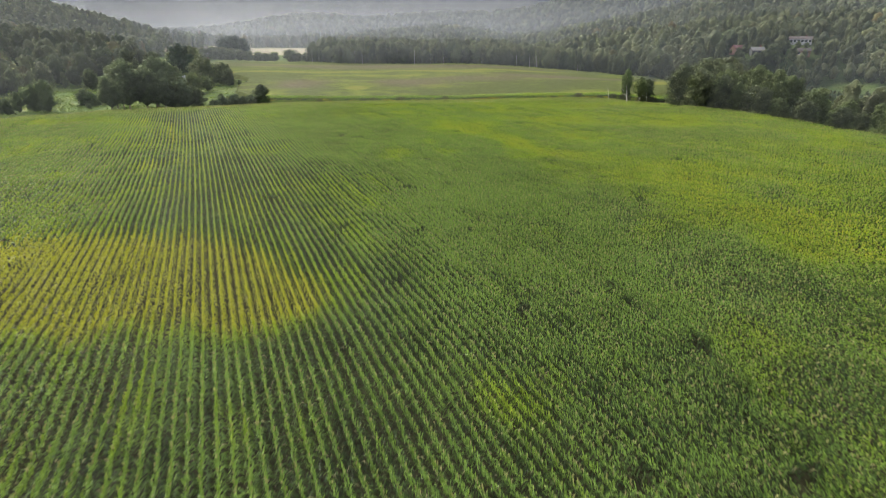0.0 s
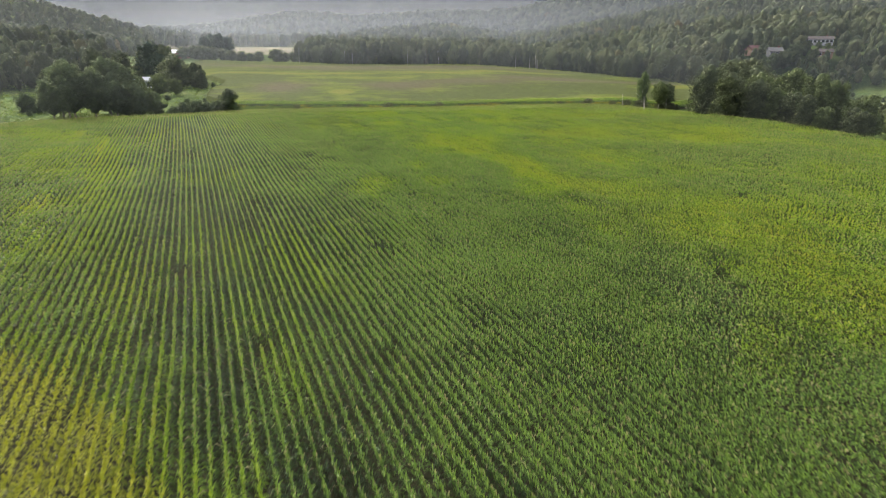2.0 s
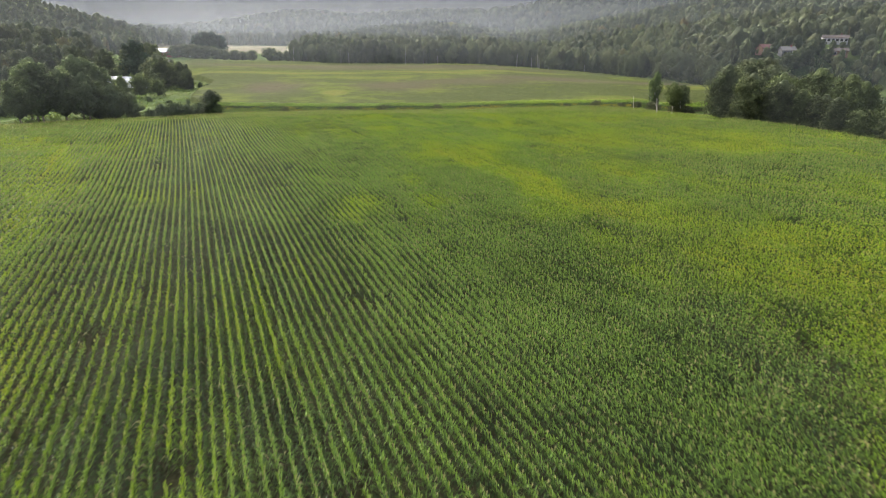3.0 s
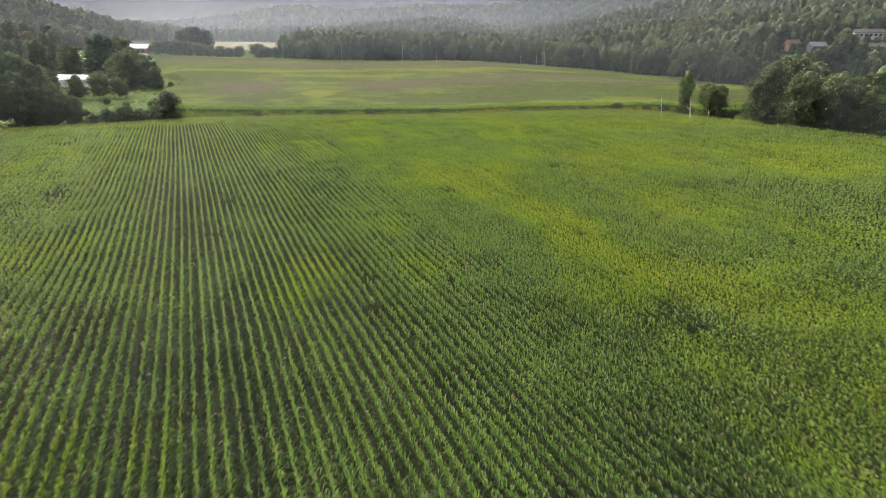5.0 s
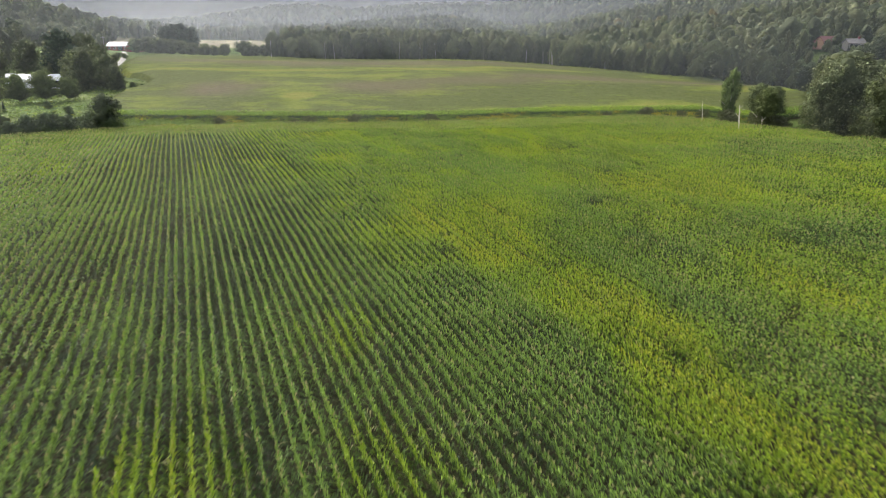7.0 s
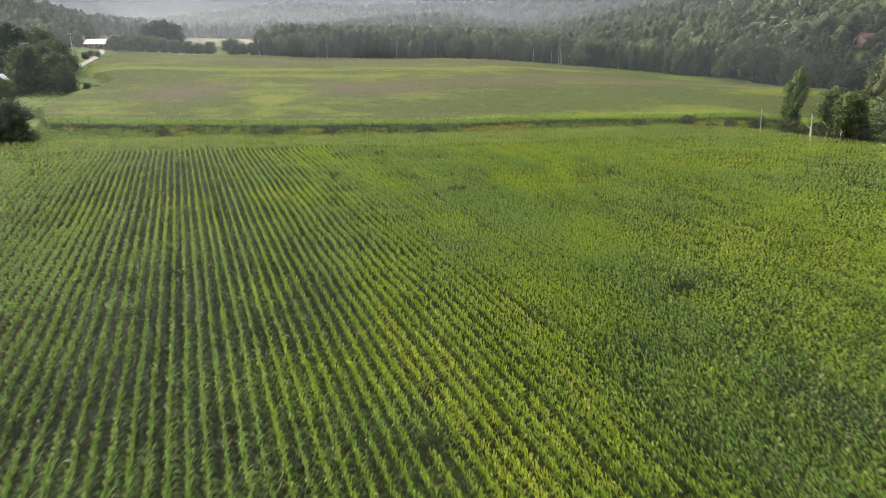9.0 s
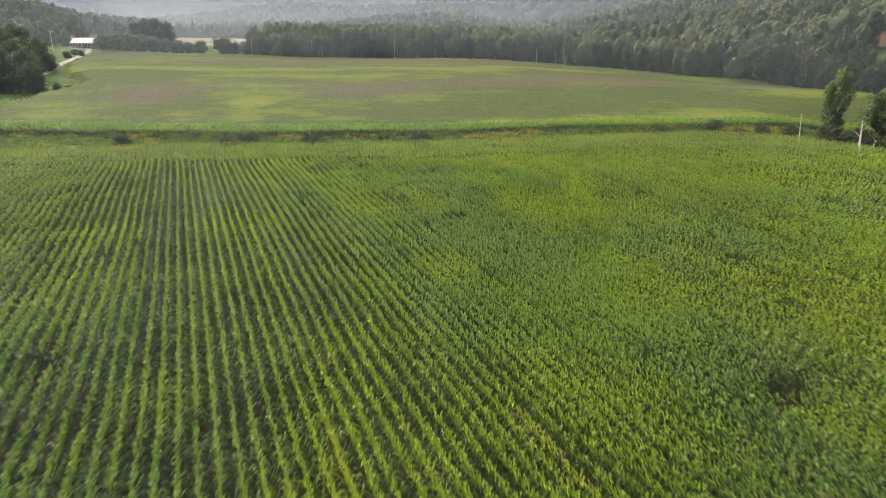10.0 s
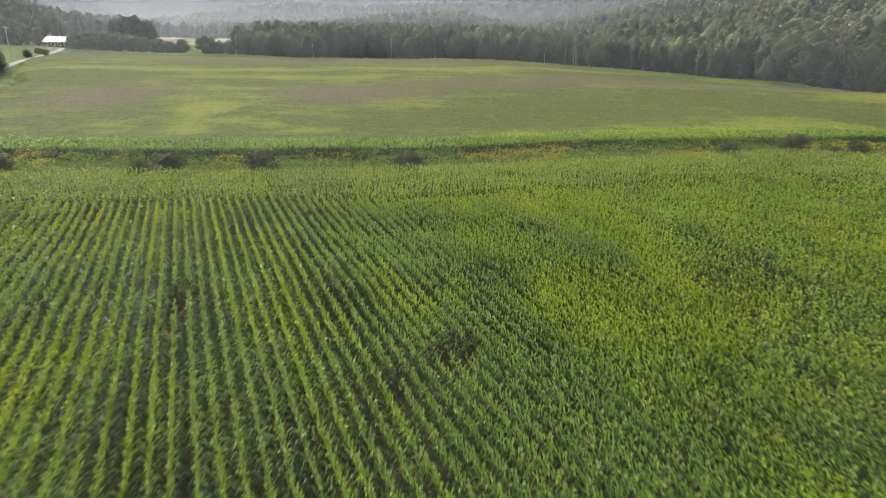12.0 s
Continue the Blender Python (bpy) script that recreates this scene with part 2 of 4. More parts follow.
def ground_material():
    m, nt, out = material("ground")
    fine, broad = noise_at(nt, 2.2, 6.0, 0.3, 0.7), noise_at(nt, 0.05, 4.0, 0.35, 0.65)
    grass = rgb_mix(nt, fine, (0.0338, 0.0638, 0.0135), (0.075, 0.1125, 0.027))
    grass = rgb_mix(nt, broad, grass, (0.0825, 0.105, 0.03))
    soil = rgb_mix(nt, fine, (0.020, 0.020, 0.010), (0.045, 0.042, 0.022))
    wood = rgb_mix(nt, fine, (0.0165, 0.0263, 0.009), (0.0375, 0.0525, 0.0165))
    c = rgb_mix(nt, attribute(nt, "tilled"), grass, soil)
    c = rgb_mix(nt, attribute(nt, "wooded"), c, wood)
    straw = rgb_mix(nt, broad, (0.24, 0.2137, 0.135), (0.2025, 0.1837, 0.1125))
    c = rgb_mix(nt, attribute(nt, "stubble"), c, straw)
    body = node(nt, "ShaderNodeBsdfPrincipled", Roughness=0.95)
    body.inputs["Specular IOR Level"].default_value = 0.05
    nt.links.new(c, body.inputs["Base Color"])
    bn = node(nt, "ShaderNodeBump", Strength=0.6, Distance=0.2)
    nt.links.new(fine, bn.inputs["Height"])
    nt.links.new(bn.outputs[0], body.inputs["Normal"])
    nt.links.new(body.outputs[0], out.inputs["Surface"])
    return m


def haze_sheet_material(share, tint, low, high, aloft=False):
    # a share of pale colour over transparency stands in for haze
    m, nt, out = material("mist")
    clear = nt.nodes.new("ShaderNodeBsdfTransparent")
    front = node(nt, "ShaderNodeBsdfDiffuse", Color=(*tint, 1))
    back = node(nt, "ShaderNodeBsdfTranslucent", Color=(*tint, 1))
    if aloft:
        # normals turned to the sky to brighten the far haze sheets
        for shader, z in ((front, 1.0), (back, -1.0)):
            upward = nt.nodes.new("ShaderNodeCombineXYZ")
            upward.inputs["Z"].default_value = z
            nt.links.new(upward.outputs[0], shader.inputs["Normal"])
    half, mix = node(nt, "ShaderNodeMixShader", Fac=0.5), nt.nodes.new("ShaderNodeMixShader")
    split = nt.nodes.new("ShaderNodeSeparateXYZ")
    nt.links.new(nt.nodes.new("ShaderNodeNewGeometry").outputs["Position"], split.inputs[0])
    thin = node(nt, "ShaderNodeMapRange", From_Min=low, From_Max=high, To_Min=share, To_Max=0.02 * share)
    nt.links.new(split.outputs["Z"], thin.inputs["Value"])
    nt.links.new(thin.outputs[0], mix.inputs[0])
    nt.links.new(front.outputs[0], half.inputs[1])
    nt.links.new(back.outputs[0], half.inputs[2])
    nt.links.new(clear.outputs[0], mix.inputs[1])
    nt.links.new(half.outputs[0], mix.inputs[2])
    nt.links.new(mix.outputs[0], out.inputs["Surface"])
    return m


MAIZE, CANOPY, GROUND = maize_material(), canopy_material(), ground_material()
BROADLEAF = foliage_material("broadleaf", (0.0450, 0.0580, 0.0345), (0.1370, 0.1550, 0.0750), through_share=0.40)
WILLOW = foliage_material("willow_leaf", (0.076, 0.102, 0.053), (0.178, 0.215, 0.100), through_share=0.45)
POPLAR = foliage_material("poplar_leaf", (0.060, 0.092, 0.028), (0.150, 0.198, 0.062))
NEEDLES = foliage_material("needles", (0.0234, 0.0406, 0.0234), (0.0546, 0.078, 0.0429), through_share=0.1)
LIGHTLEAF = foliage_material("light_broadleaf", (0.0600, 0.0790, 0.0340), (0.1430, 0.1730, 0.0670), through_share=0.40)
SHRUB = foliage_material("shrub_leaf", (0.0364, 0.0544, 0.0239), (0.0796, 0.1094, 0.0438), (0.0862, 0.0597, 0.0364))
WEED = foliage_material("weed_leaf", (0.0615, 0.1011, 0.0202), (0.1662, 0.224, 0.0542), (0.3323, 0.2456, 0.0289), through_share=0.4)
BARK = plain_material("bark", (0.09, 0.075, 0.06), (0.20, 0.17, 0.14), 3.0, 0.9, 0, 0.5)
PALE_BARK = plain_material("pale_bark", (0.38, 0.34, 0.29), (0.58, 0.54, 0.48), 2.0, 0.9, 0, 0.4)
RED_BOARD = plain_material("red_boards", (0.15, 0.035, 0.03), (0.21, 0.05, 0.045), 1.5, 0.8)
WHITE_BOARD = plain_material("white_boards", (0.62, 0.62, 0.60), (0.80, 0.80, 0.78), 1.5, 0.7)
PALE_BOARD = plain_material("pale_boards", (0.34, 0.33, 0.31), (0.46, 0.45, 0.42), 1.5, 0.75)
GREY_BOARD = plain_material("grey_boards", (0.055, 0.055, 0.052), (0.09, 0.09, 0.085), 1.5, 0.8)
TAN_BOARD = plain_material("tan_boards", (0.20, 0.115, 0.07), (0.27, 0.16, 0.10), 1.5, 0.8)
TIN_ROOF = plain_material("pale_tin_roof", (0.27, 0.29, 0.32), (0.38, 0.39, 0.42), 0.6, 0.6, 0.0)
GREY_ROOF = plain_material("grey_shingles", (0.08, 0.077, 0.077), (0.135, 0.128, 0.125), 1.2, 0.85)
BROWN_ROOF = plain_material("brown_shingles", (0.035, 0.026, 0.022), (0.062, 0.048, 0.040), 1.2, 0.85)
RED_ROOF = plain_material("red_roof", (0.085, 0.030, 0.026), (0.12, 0.042, 0.036), 1.2, 0.85)
GLASS_AND_DOORWAY = plain_material("dark_window_and_doorway", (0.02, 0.022, 0.025), (0.05, 0.055, 0.06), 1.0, 0.15)
GRAVEL = plain_material("gravel", (0.15, 0.143, 0.125), (0.22, 0.21, 0.185), 1.5, 0.95, 0, 0.3)
POLE_WOOD = plain_material("weathered_pole", (0.30, 0.26, 0.22), (0.45, 0.40, 0.35), 2.0, 0.9)


# ---- mesh helpers ----
def soup(name, verts, tris, mat, attrs=None, parent=None, label="", normals=None):
    """One mesh object from arrays of points and triangles."""
    me = bpy.data.meshes.new(name)
    nv, nt_ = len(verts), len(tris)
    me.vertices.add(nv)
    me.vertices.foreach_set("co", np.asarray(verts, np.float32).ravel())
    me.loops.add(nt_ * 3)
    me.loops.foreach_set("vertex_index", np.asarray(tris, np.int32).ravel())
    me.polygons.add(nt_)
    me.polygons.foreach_set("loop_start", np.arange(nt_, dtype=np.int32) * 3)
    me.update(calc_edges=True)
    for key, values in (attrs or {}).items():
        a = me.attributes.new(key, "FLOAT", "POINT")
        a.data.foreach_set("value", np.asarray(values, np.float32).ravel())
    me.materials.append(mat)
    if normals is not None:
        me.polygons.foreach_set("use_smooth", np.ones(nt_, bool))
        me.normals_split_custom_set_from_vertices(np.asarray(normals, np.float32))
    ob = new(name, me)
    if parent:
        ob.parent = parent
    if label:
        tagged(ob, label)
    return ob


def part(name, bm, mat, parent=None, label=""):
    me = bpy.data.meshes.new(name)
    bm.to_mesh(me)
    bm.free()
    me.materials.append(mat)
    ob = new(name, me)
    if parent:
        ob.parent = parent
    if label:
        tagged(ob, label)
    return ob


def grid_tris(nu, nv):
    i = np.arange(nu - 1)[:, None] * nv + np.arange(nv - 1)[None, :]
    i = i.ravel()
    return np.concatenate([np.stack([i, i + nv, i + nv + 1], 1), np.stack([i, i + nv + 1, i + 1], 1)])


# ---- ground: one sheet to the horizon ----
def axis(spans):
    parts = [np.arange(a, b, s) for a, b, s in spans]
    return np.concatenate(parts + [[spans[-1][1]]])


gu = axis([(-4600, -1200, 170), (-1200, -400, 40), (-400, -160, 12), (-160, 170, 3), (170, 500, 12), (500, 1200, 40), (1200, 4600, 170)])
gv = axis([(-600, -40, 40), (-40, 215, 5), (215, 275, 1.5), (275, 520, 5), (520, 1200, 20), (1200, 2000, 50), (2000, 4700, 150)])
GU, GV = np.meshgrid(gu, gv, indexing="ij")


def in_near_field(u, v):
    return (v < ditch_near(u)) & (u < right_edge(v))


def far_left_edge(v):
    return np.interp(v, [245, 267, 281, 298, 317, 327, 370, 396, 430, 500], [-80, -97, -102, -107, -109, -112, -146, -158, -172, -192])


def far_right_edge(v):
    return np.interp(v, [255, 300, 350, 400, 457, 480], [106, 134, 146, 142, 118, 80])


def in_far_field(u, v):
    return (v > ditch_far(u)) & (v < 496) & (u > far_left_edge(v)) & (u < far_right_edge(v))


def ellipse(u, v, cu, cv, ru, rv):
    return smooth(1.0, 0.75, ((u - cu) / ru) ** 2 + ((v - cv) / rv) ** 2)


def wooded_at(u, v):
    front = np.interp(v, [150, 200, 217, 230, 244, 252, 260, 267, 285, 300], [172, 162, 154, 153, 148, 142, 134, 124, 132, 136])
    right = smooth(0, 8, u - np.where(v < 300, front, far_right_edge(v) + 1)) * (v < 500)
    back = smooth(495, 503, v) * smooth(-128, -116, u)
    hill = smooth(752, 760, v)
    left = smooth(-190, -215, u) * smooth(180, 230, v)
    farm = smooth(395, 420, v) * smooth(-252, -242, u) * (v < 545)
    field = smooth(540, 546, v) * smooth(-285, -270, u)
    left = left * (1 - np.maximum(farm, field))
    f = np.clip(right + back + hill + left, 0, 1)
    # meadow by the stream, lawns round the houses, yard of the long barn
    for spot in ((243, 320, 34, 27), (262, 428, 34, 28), (239, 388, 11, 10), (225, 409, 9, 8), (196, 384, 9, 8), (-172, 328, 38, 20)):
        f = f * (1 - ellipse(u, v, *spot))
    return f


def stubble_at(u, v):
    return smooth(585, 595, v) * (1 - smooth(745, 755, v)) * smooth(-300, -285, u) * (1 - smooth(-130, -120, u))


gx, gy = world_xy(GU, GV)
soup("ground", np.stack([gx, gy, height(GU, GV)], -1).reshape(-1, 3), grid_tris(len(gu), len(gv))[:, ::-1], GROUND,
     {"tilled": (in_near_field(GU, GV) | in_far_field(GU, GV)).astype(float), "wooded": wooded_at(GU, GV), "stubble": stubble_at(GU, GV)})
tagged(bpy.data.objects["ground"], "valley floor of grass and tilled soil rising into hills", "ground", kind="structure")


# ---- maize ----
def maize_leaves(x, y, z, h, pale, tone, along, leaves, reach, width, upright=1.0):
    """Blades for every plant at x, y, z: dark ones that arch over the gap between the rows, pale upright ones at the
    top. Part of the dark is the gap's shade, put into the tone.
    """
    n = len(x)
    tops = max(2, round(leaves * 0.56))
    i = np.arange(leaves)[None, :]
    high = (i >= leaves - tops) + 0.0 * h[:, None]
    f = np.where(high > 0, (i - leaves + tops + 0.5) / tops, (i + 0.5) / (leaves - tops))
    side = along[:, None] + math.pi * (i + 0.5) + rng.normal(0, 0.55, (n, leaves))
    turn = np.where(high > 0, along[:, None] + math.pi * i + rng.normal(0, 0.55, (n, leaves)), side)
    weak = 1 - 0.35 * np.clip(pale[:, None] - 0.6, 0, 1)
    r = reach * weak * np.where(high > 0, 0.34 + 0.26 * (1 - f), 0.78 + 0.24 * f) * rng.uniform(0.7, 1.25, (n, leaves))
    zb = h[:, None] * np.where(high > 0, 0.72 + 0.17 * f, 0.24 + 0.40 * f) + rng.normal(0, 0.03, (n, leaves))
    up = upright * np.where(high > 0, 0.17 + 0.10 * f, 0.18) * rng.uniform(0.75, 1.3, (n, leaves))
    tip = np.where(high > 0, up * rng.uniform(-0.7, 0.5, (n, leaves)), -upright * rng.uniform(0.12, 0.55, (n, leaves)))
    w = width * np.where(high > 0, 0.75, 1.0) * rng.uniform(0.75, 1.2, (n, leaves)) / 2
    cx, cy = np.cos(turn), np.sin(turn)
    bx, by = x[:, None] + high * rng.normal(0, 0.03, r.shape), y[:, None] + high * rng.normal(0, 0.03, r.shape)
    bz = z[:, None] + zb
    mx, my, mz = bx + cx * r * 0.5, by + cy * r * 0.5, bz + up
    tx, ty, tz = bx + cx * r, by + cy * r, mz + tip
    sx, sy = -cy * w, cx * w
    pts = np.stack([np.stack([bx, by, bz], -1), np.stack([mx - sx, my - sy, mz], -1), np.stack([mx + sx, my + sy, mz + 0.02], -1), np.stack([tx, ty, tz], -1)], 2)
    k = (np.arange(n * leaves) * 4)[:, None]
    tris = np.concatenate([k + np.array([[0, 2, 1]]), k + np.array([[1, 2, 3]])])
    # lower blades: darker green, with the row gap's shade added to their tone
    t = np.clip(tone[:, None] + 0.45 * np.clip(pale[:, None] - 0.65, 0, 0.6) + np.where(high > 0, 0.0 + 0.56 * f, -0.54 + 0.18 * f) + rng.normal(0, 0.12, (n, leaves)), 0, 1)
    p = np.clip(pale[:, None] + 0.10 * high + rng.normal(0, 0.08, (n, leaves)), 0, 1)
    d = (rng.random((n, leaves)) < 0.015) * 0.7 + 0.25 * np.clip(pale[:, None] - 0.7, 0, 1) * (rng.random((n, leaves)) < 0.3)
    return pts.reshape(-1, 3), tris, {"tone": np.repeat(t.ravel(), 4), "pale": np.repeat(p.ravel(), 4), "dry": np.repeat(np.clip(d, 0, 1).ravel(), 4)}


def tassels(x, y, z, h, pale, tall, wide):
    """Straw-coloured plumes: an upright spike with two arching side branches."""
    n = len(x)
    a = rng.uniform(0, math.tau, n)
    cx, cy = np.cos(a), np.sin(a)
    b = np.stack([x, y, z + h * 0.95], -1)
    top = tall * rng.uniform(0.7, 1.2, n)
    lean = rng.normal(0, 0.05, (n, 2))

    def blade(dx, dy, rise):
        tip = b + np.stack([dx + lean[:, 0], dy + lean[:, 1], top * rise], -1)
        mid = (b + tip) / 2 + np.stack([0 * top, 0 * top, 0.1 * top], -1)
        side = np.stack([-cy * wide, cx * wide, 0 * top], -1)
        return [b, mid + side, tip, mid - side]

    spread = 0.32 * top
    pts = np.stack(blade(0 * top, 0 * top, 1.0) + blade(cx * spread, cy * spread, 0.75) + blade(-cx * spread, -cy * spread, 0.7), 1)
    k = (np.arange(n * 3) * 4)[:, None]
    tris = np.concatenate([k + np.array([[0, 1, 2]]), k + np.array([[0, 2, 3]])])
    one = np.ones(n * 12)
    dry = rng.uniform(0.55, 0.95, n) * np.clip(1.1 - 1.0 * pale, 0.12, 1)
    return pts.reshape(-1, 3), tris, {"tone": one * 0.9, "pale": np.repeat(np.clip(0.3 + pale, 0, 1), 12), "dry": np.repeat(dry, 12)}


def join(*soups):
    verts, tris, attrs, start = [], [], {}, 0
    for v, t, a in soups:
        verts.append(v)
        tris.append(t + start)
        start += len(v)
        for key in a:
            attrs.setdefault(key, []).append(a[key])
    return np.concatenate(verts), np.concatenate(tris), {k: np.concatenate(a) for k, a in attrs.items()}


ROW = 0.76
ROW_U = ROW / math.cos(radians(23.4))


def row_line(v):
    """How far the drilled rows have swung to the left at v: they run askew of the flight line and bend a little."""
    return 0.404 * v + 0.000135 * v * v


def row_angle(v):
    """Heading of the rows in the world's plan."""
    dx, dy = world_xy(-(0.404 + 0.00027 * v), 1.0 + 0 * v)
    return np.arctan2(dy, dx)


def sown(step, u0, u1, v0, v1, headland=False):
    """Plants in drilled rows (or along the field's edge on the headland)."""
    if headland:
        us = np.arange(u0, u1, step)
        ks = np.arange(18)
        u = np.repeat(us[None, :], len(ks), 0) + rng.uniform(-0.4, 0.4, (len(ks), len(us))) * step
        v = ditch_near(u) - 0.5 - ks[:, None] * ROW + rng.normal(0, 0.05, u.shape)
        return u.ravel(), v.ravel()
    k = np.arange(math.floor((u0 + row_line(v0)) / ROW_U), math.ceil((u1 + row_line(v1)) / ROW_U))[:, None]
    vs = np.arange(v0, v1, step * math.cos(radians(23.4)))[None, :]
    v = vs + rng.uniform(-0.4, 0.4, (len(k), vs.shape[1])) * step
    u = k * ROW_U - row_line(v) + rng.normal(0, 0.03, v.shape) + 0.12 * (value_noise(k * 3.1 + 0 * v, v / 13, 3) - 0.5)
    u, v = u.ravel(), v.ravel()
    keep = (u >= u0) & (u < u1) & (v >= v0) & (v < v1)
    return u[keep], v[keep]


def maize_block(name, label, u, v, leaves, reach, width, tassel, lift=0.0, headland=False):
    keep = np.abs(u) < 0.80 * v + 7
    row = np.round((u + row_line(v)) / ROW_U)
    by_row = lattice(row, np.floor(v / 22 + lattice(row, 0 * row, 6)), 5) - 0.5
    pal = paleness(u, v) + np.where(by_row > 0.3, 0.14, 0.0) * smooth(0.0, 0.3, paleness(u, v) + 0.12)
    if headland:
        pal = 0.10 + 0.30 * pal
    thin = fractal(u, v, 3.2, 2, 51)
    keep &= (thin > 0.165) & (rng.random(len(u)) > 0.03 + 0.2 * np.clip(pal - 0.7, 0, 1))
    u, v, pal, by_row = u[keep], v[keep], pal[keep], by_row[keep]
    x, y = world_xy(u, v)
    vigour = fractal(u, v, 11, 3, 61)
    tuft = fractal(u, v, 2.1, 2, 65) - 0.5
    h = (1.85 + 0.75 * vigour + 0.40 * tuft) * (1 - 0.18 * np.clip(pal, 0, 1)) + rng.normal(0, 0.06, len(u))
    tone = 0.04 + 0.48 * fractal(u, v, 16, 4, 71) + 0.66 * fractal(u, v * 1.5, 4.5, 3, 73) + 0.26 * by_row + lift + 0.02 * smooth(165, 205, v) + rng.normal(0, 0.06, len(u))
    tone = tone + 0.34 * tuft - 0.24 * blobs(SAPPY, u, v) - blobs(DULL, u, v) - 0.25 * smooth(0.70, 0.80, fractal(u, v, 2.6, 2, 77))
    z = height(u, v)
    along = rng.uniform(0, math.tau, len(u)) if headland else row_angle(v)
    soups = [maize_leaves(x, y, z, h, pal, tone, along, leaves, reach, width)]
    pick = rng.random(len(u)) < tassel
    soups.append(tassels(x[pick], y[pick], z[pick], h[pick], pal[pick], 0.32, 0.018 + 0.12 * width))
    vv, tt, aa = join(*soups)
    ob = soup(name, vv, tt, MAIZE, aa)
    tagged(ob, label, "maize", kind="stuff")
    return ob


def head(u):
    return ditch_near(u) - 14.0


NEAR_U, MID_U = 22.0, 46.0
u, v = sown(0.20, -NEAR_U, NEAR_U, 18, 236)
k = (v < head(u)) & in_near_field(u, v)
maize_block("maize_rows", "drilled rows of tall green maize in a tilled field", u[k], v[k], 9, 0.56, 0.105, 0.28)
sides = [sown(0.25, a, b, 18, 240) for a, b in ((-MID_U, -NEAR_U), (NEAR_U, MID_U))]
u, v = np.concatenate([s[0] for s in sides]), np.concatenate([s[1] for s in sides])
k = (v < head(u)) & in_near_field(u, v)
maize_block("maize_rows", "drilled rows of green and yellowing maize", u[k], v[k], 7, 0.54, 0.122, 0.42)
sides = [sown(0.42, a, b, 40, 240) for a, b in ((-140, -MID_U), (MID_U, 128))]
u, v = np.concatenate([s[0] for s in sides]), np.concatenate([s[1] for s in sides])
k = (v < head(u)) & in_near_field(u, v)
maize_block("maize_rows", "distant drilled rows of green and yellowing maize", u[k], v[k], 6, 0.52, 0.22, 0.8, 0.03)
u, v = sown(0.30, -135, 88, 0, 0, headland=True)
k = in_near_field(u, v)
maize_block("headland_maize", "pale green maize sown along the field's edge", u[k], v[k], 5, 0.5, 0.17, 0.95, 0.02, True)

# the rest of the near field, beside and behind the start of the flight line: a ridged canopy
half_rows = np.arange(-460, 660)
RK, RV = np.meshgrid(half_rows, np.arange(-75, 260, 2.5), indexing="ij")
RU = RK * ROW_U / 2 - row_line(RV)
RX, RY = world_xy(RU, RV)
out = in_near_field(RU, RV) & ((np.abs(RU) > 0.80 * RV + 5.8) | (RV < 18.6)) & (np.abs(RU) < 150)
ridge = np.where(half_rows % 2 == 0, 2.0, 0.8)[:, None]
RZ = height(RU, RV) + ridge + 0.3 * (rng.random(RX.shape) - 0.5)
tris = grid_tris(*RX.shape)[:, ::-1]
tris = tris[out.ravel()[tris].all(1)]
used, tris = np.unique(tris, return_inverse=True)
pts = np.stack([RX, RY, RZ], -1).reshape(-1, 3)[used]
# troughs get a darker tone: shade between the ridges put into the colour
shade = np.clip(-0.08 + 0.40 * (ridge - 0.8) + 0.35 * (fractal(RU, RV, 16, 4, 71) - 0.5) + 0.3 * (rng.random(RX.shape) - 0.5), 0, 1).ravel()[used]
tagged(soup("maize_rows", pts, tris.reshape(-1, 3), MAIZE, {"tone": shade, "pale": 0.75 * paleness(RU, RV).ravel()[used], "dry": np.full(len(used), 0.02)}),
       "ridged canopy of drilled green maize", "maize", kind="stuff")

# far field: plants along its near edge, a closed canopy behind
cu = axis([(-215, -120, 2), (-120, 100, 1.0), (100, 150, 2)])
cv = axis([(0, 60, 0.8), (60, 130, 1.6), (130, 250, 3)])
FU, FD = np.meshgrid(cu, cv, indexing="ij")
FV = ditch_far(FU) + 4.5 + FD
inside = in_far_field(FU, FV)
fx, fy = world_xy(FU, FV)
fz = height(FU, FV) + np.where(inside, (1.75 + 0.35 * (rng.random(FU.shape) - 0.5) + 0.25 * (fractal(FU, FV, 6, 2, 81) - 0.5)) * smooth(-1.0, 0.9, FD), -0.6)
soup("far_maize", np.stack([fx, fy, fz], -1).reshape(-1, 3), grid_tris(len(cu), len(cv))[:, ::-1], CANOPY,
     {"pale": 0.10 + 1.05 * paleness(FU, FV), "dry": np.clip(0.07 + 0.88 * rust(FU, FV) - 0.35 * paleness(FU, FV), 0, 1)})
tagged(bpy.data.objects["far_maize"], "closed canopy of green, yellow and rusty maize beyond the ditch", "maize", kind="stuff")
u, d = rng.uniform(-110, 135, 13000), rng.uniform(0, 1, 13000) ** 1.3 * 7
v = ditch_far(u) + d
k = in_far_field(u, v)
u, v = u[k], v[k]
x, y = world_xy(u, v)
pal = paleness(u, v)
vv, tt, aa = maize_leaves(x, y, height(u, v), rng.normal(2.1, 0.16, len(u)), 0.10 + pal * 0.5, 0.28 + 0.36 * fractal(u, v, 12, 3, 91), row_angle(v), 4, 0.55, 0.24, 1.1)
tagged(soup("far_maize", vv, tt, MAIZE, aa), "standing edge of green maize beyond the ditch", "maize", kind="stuff")


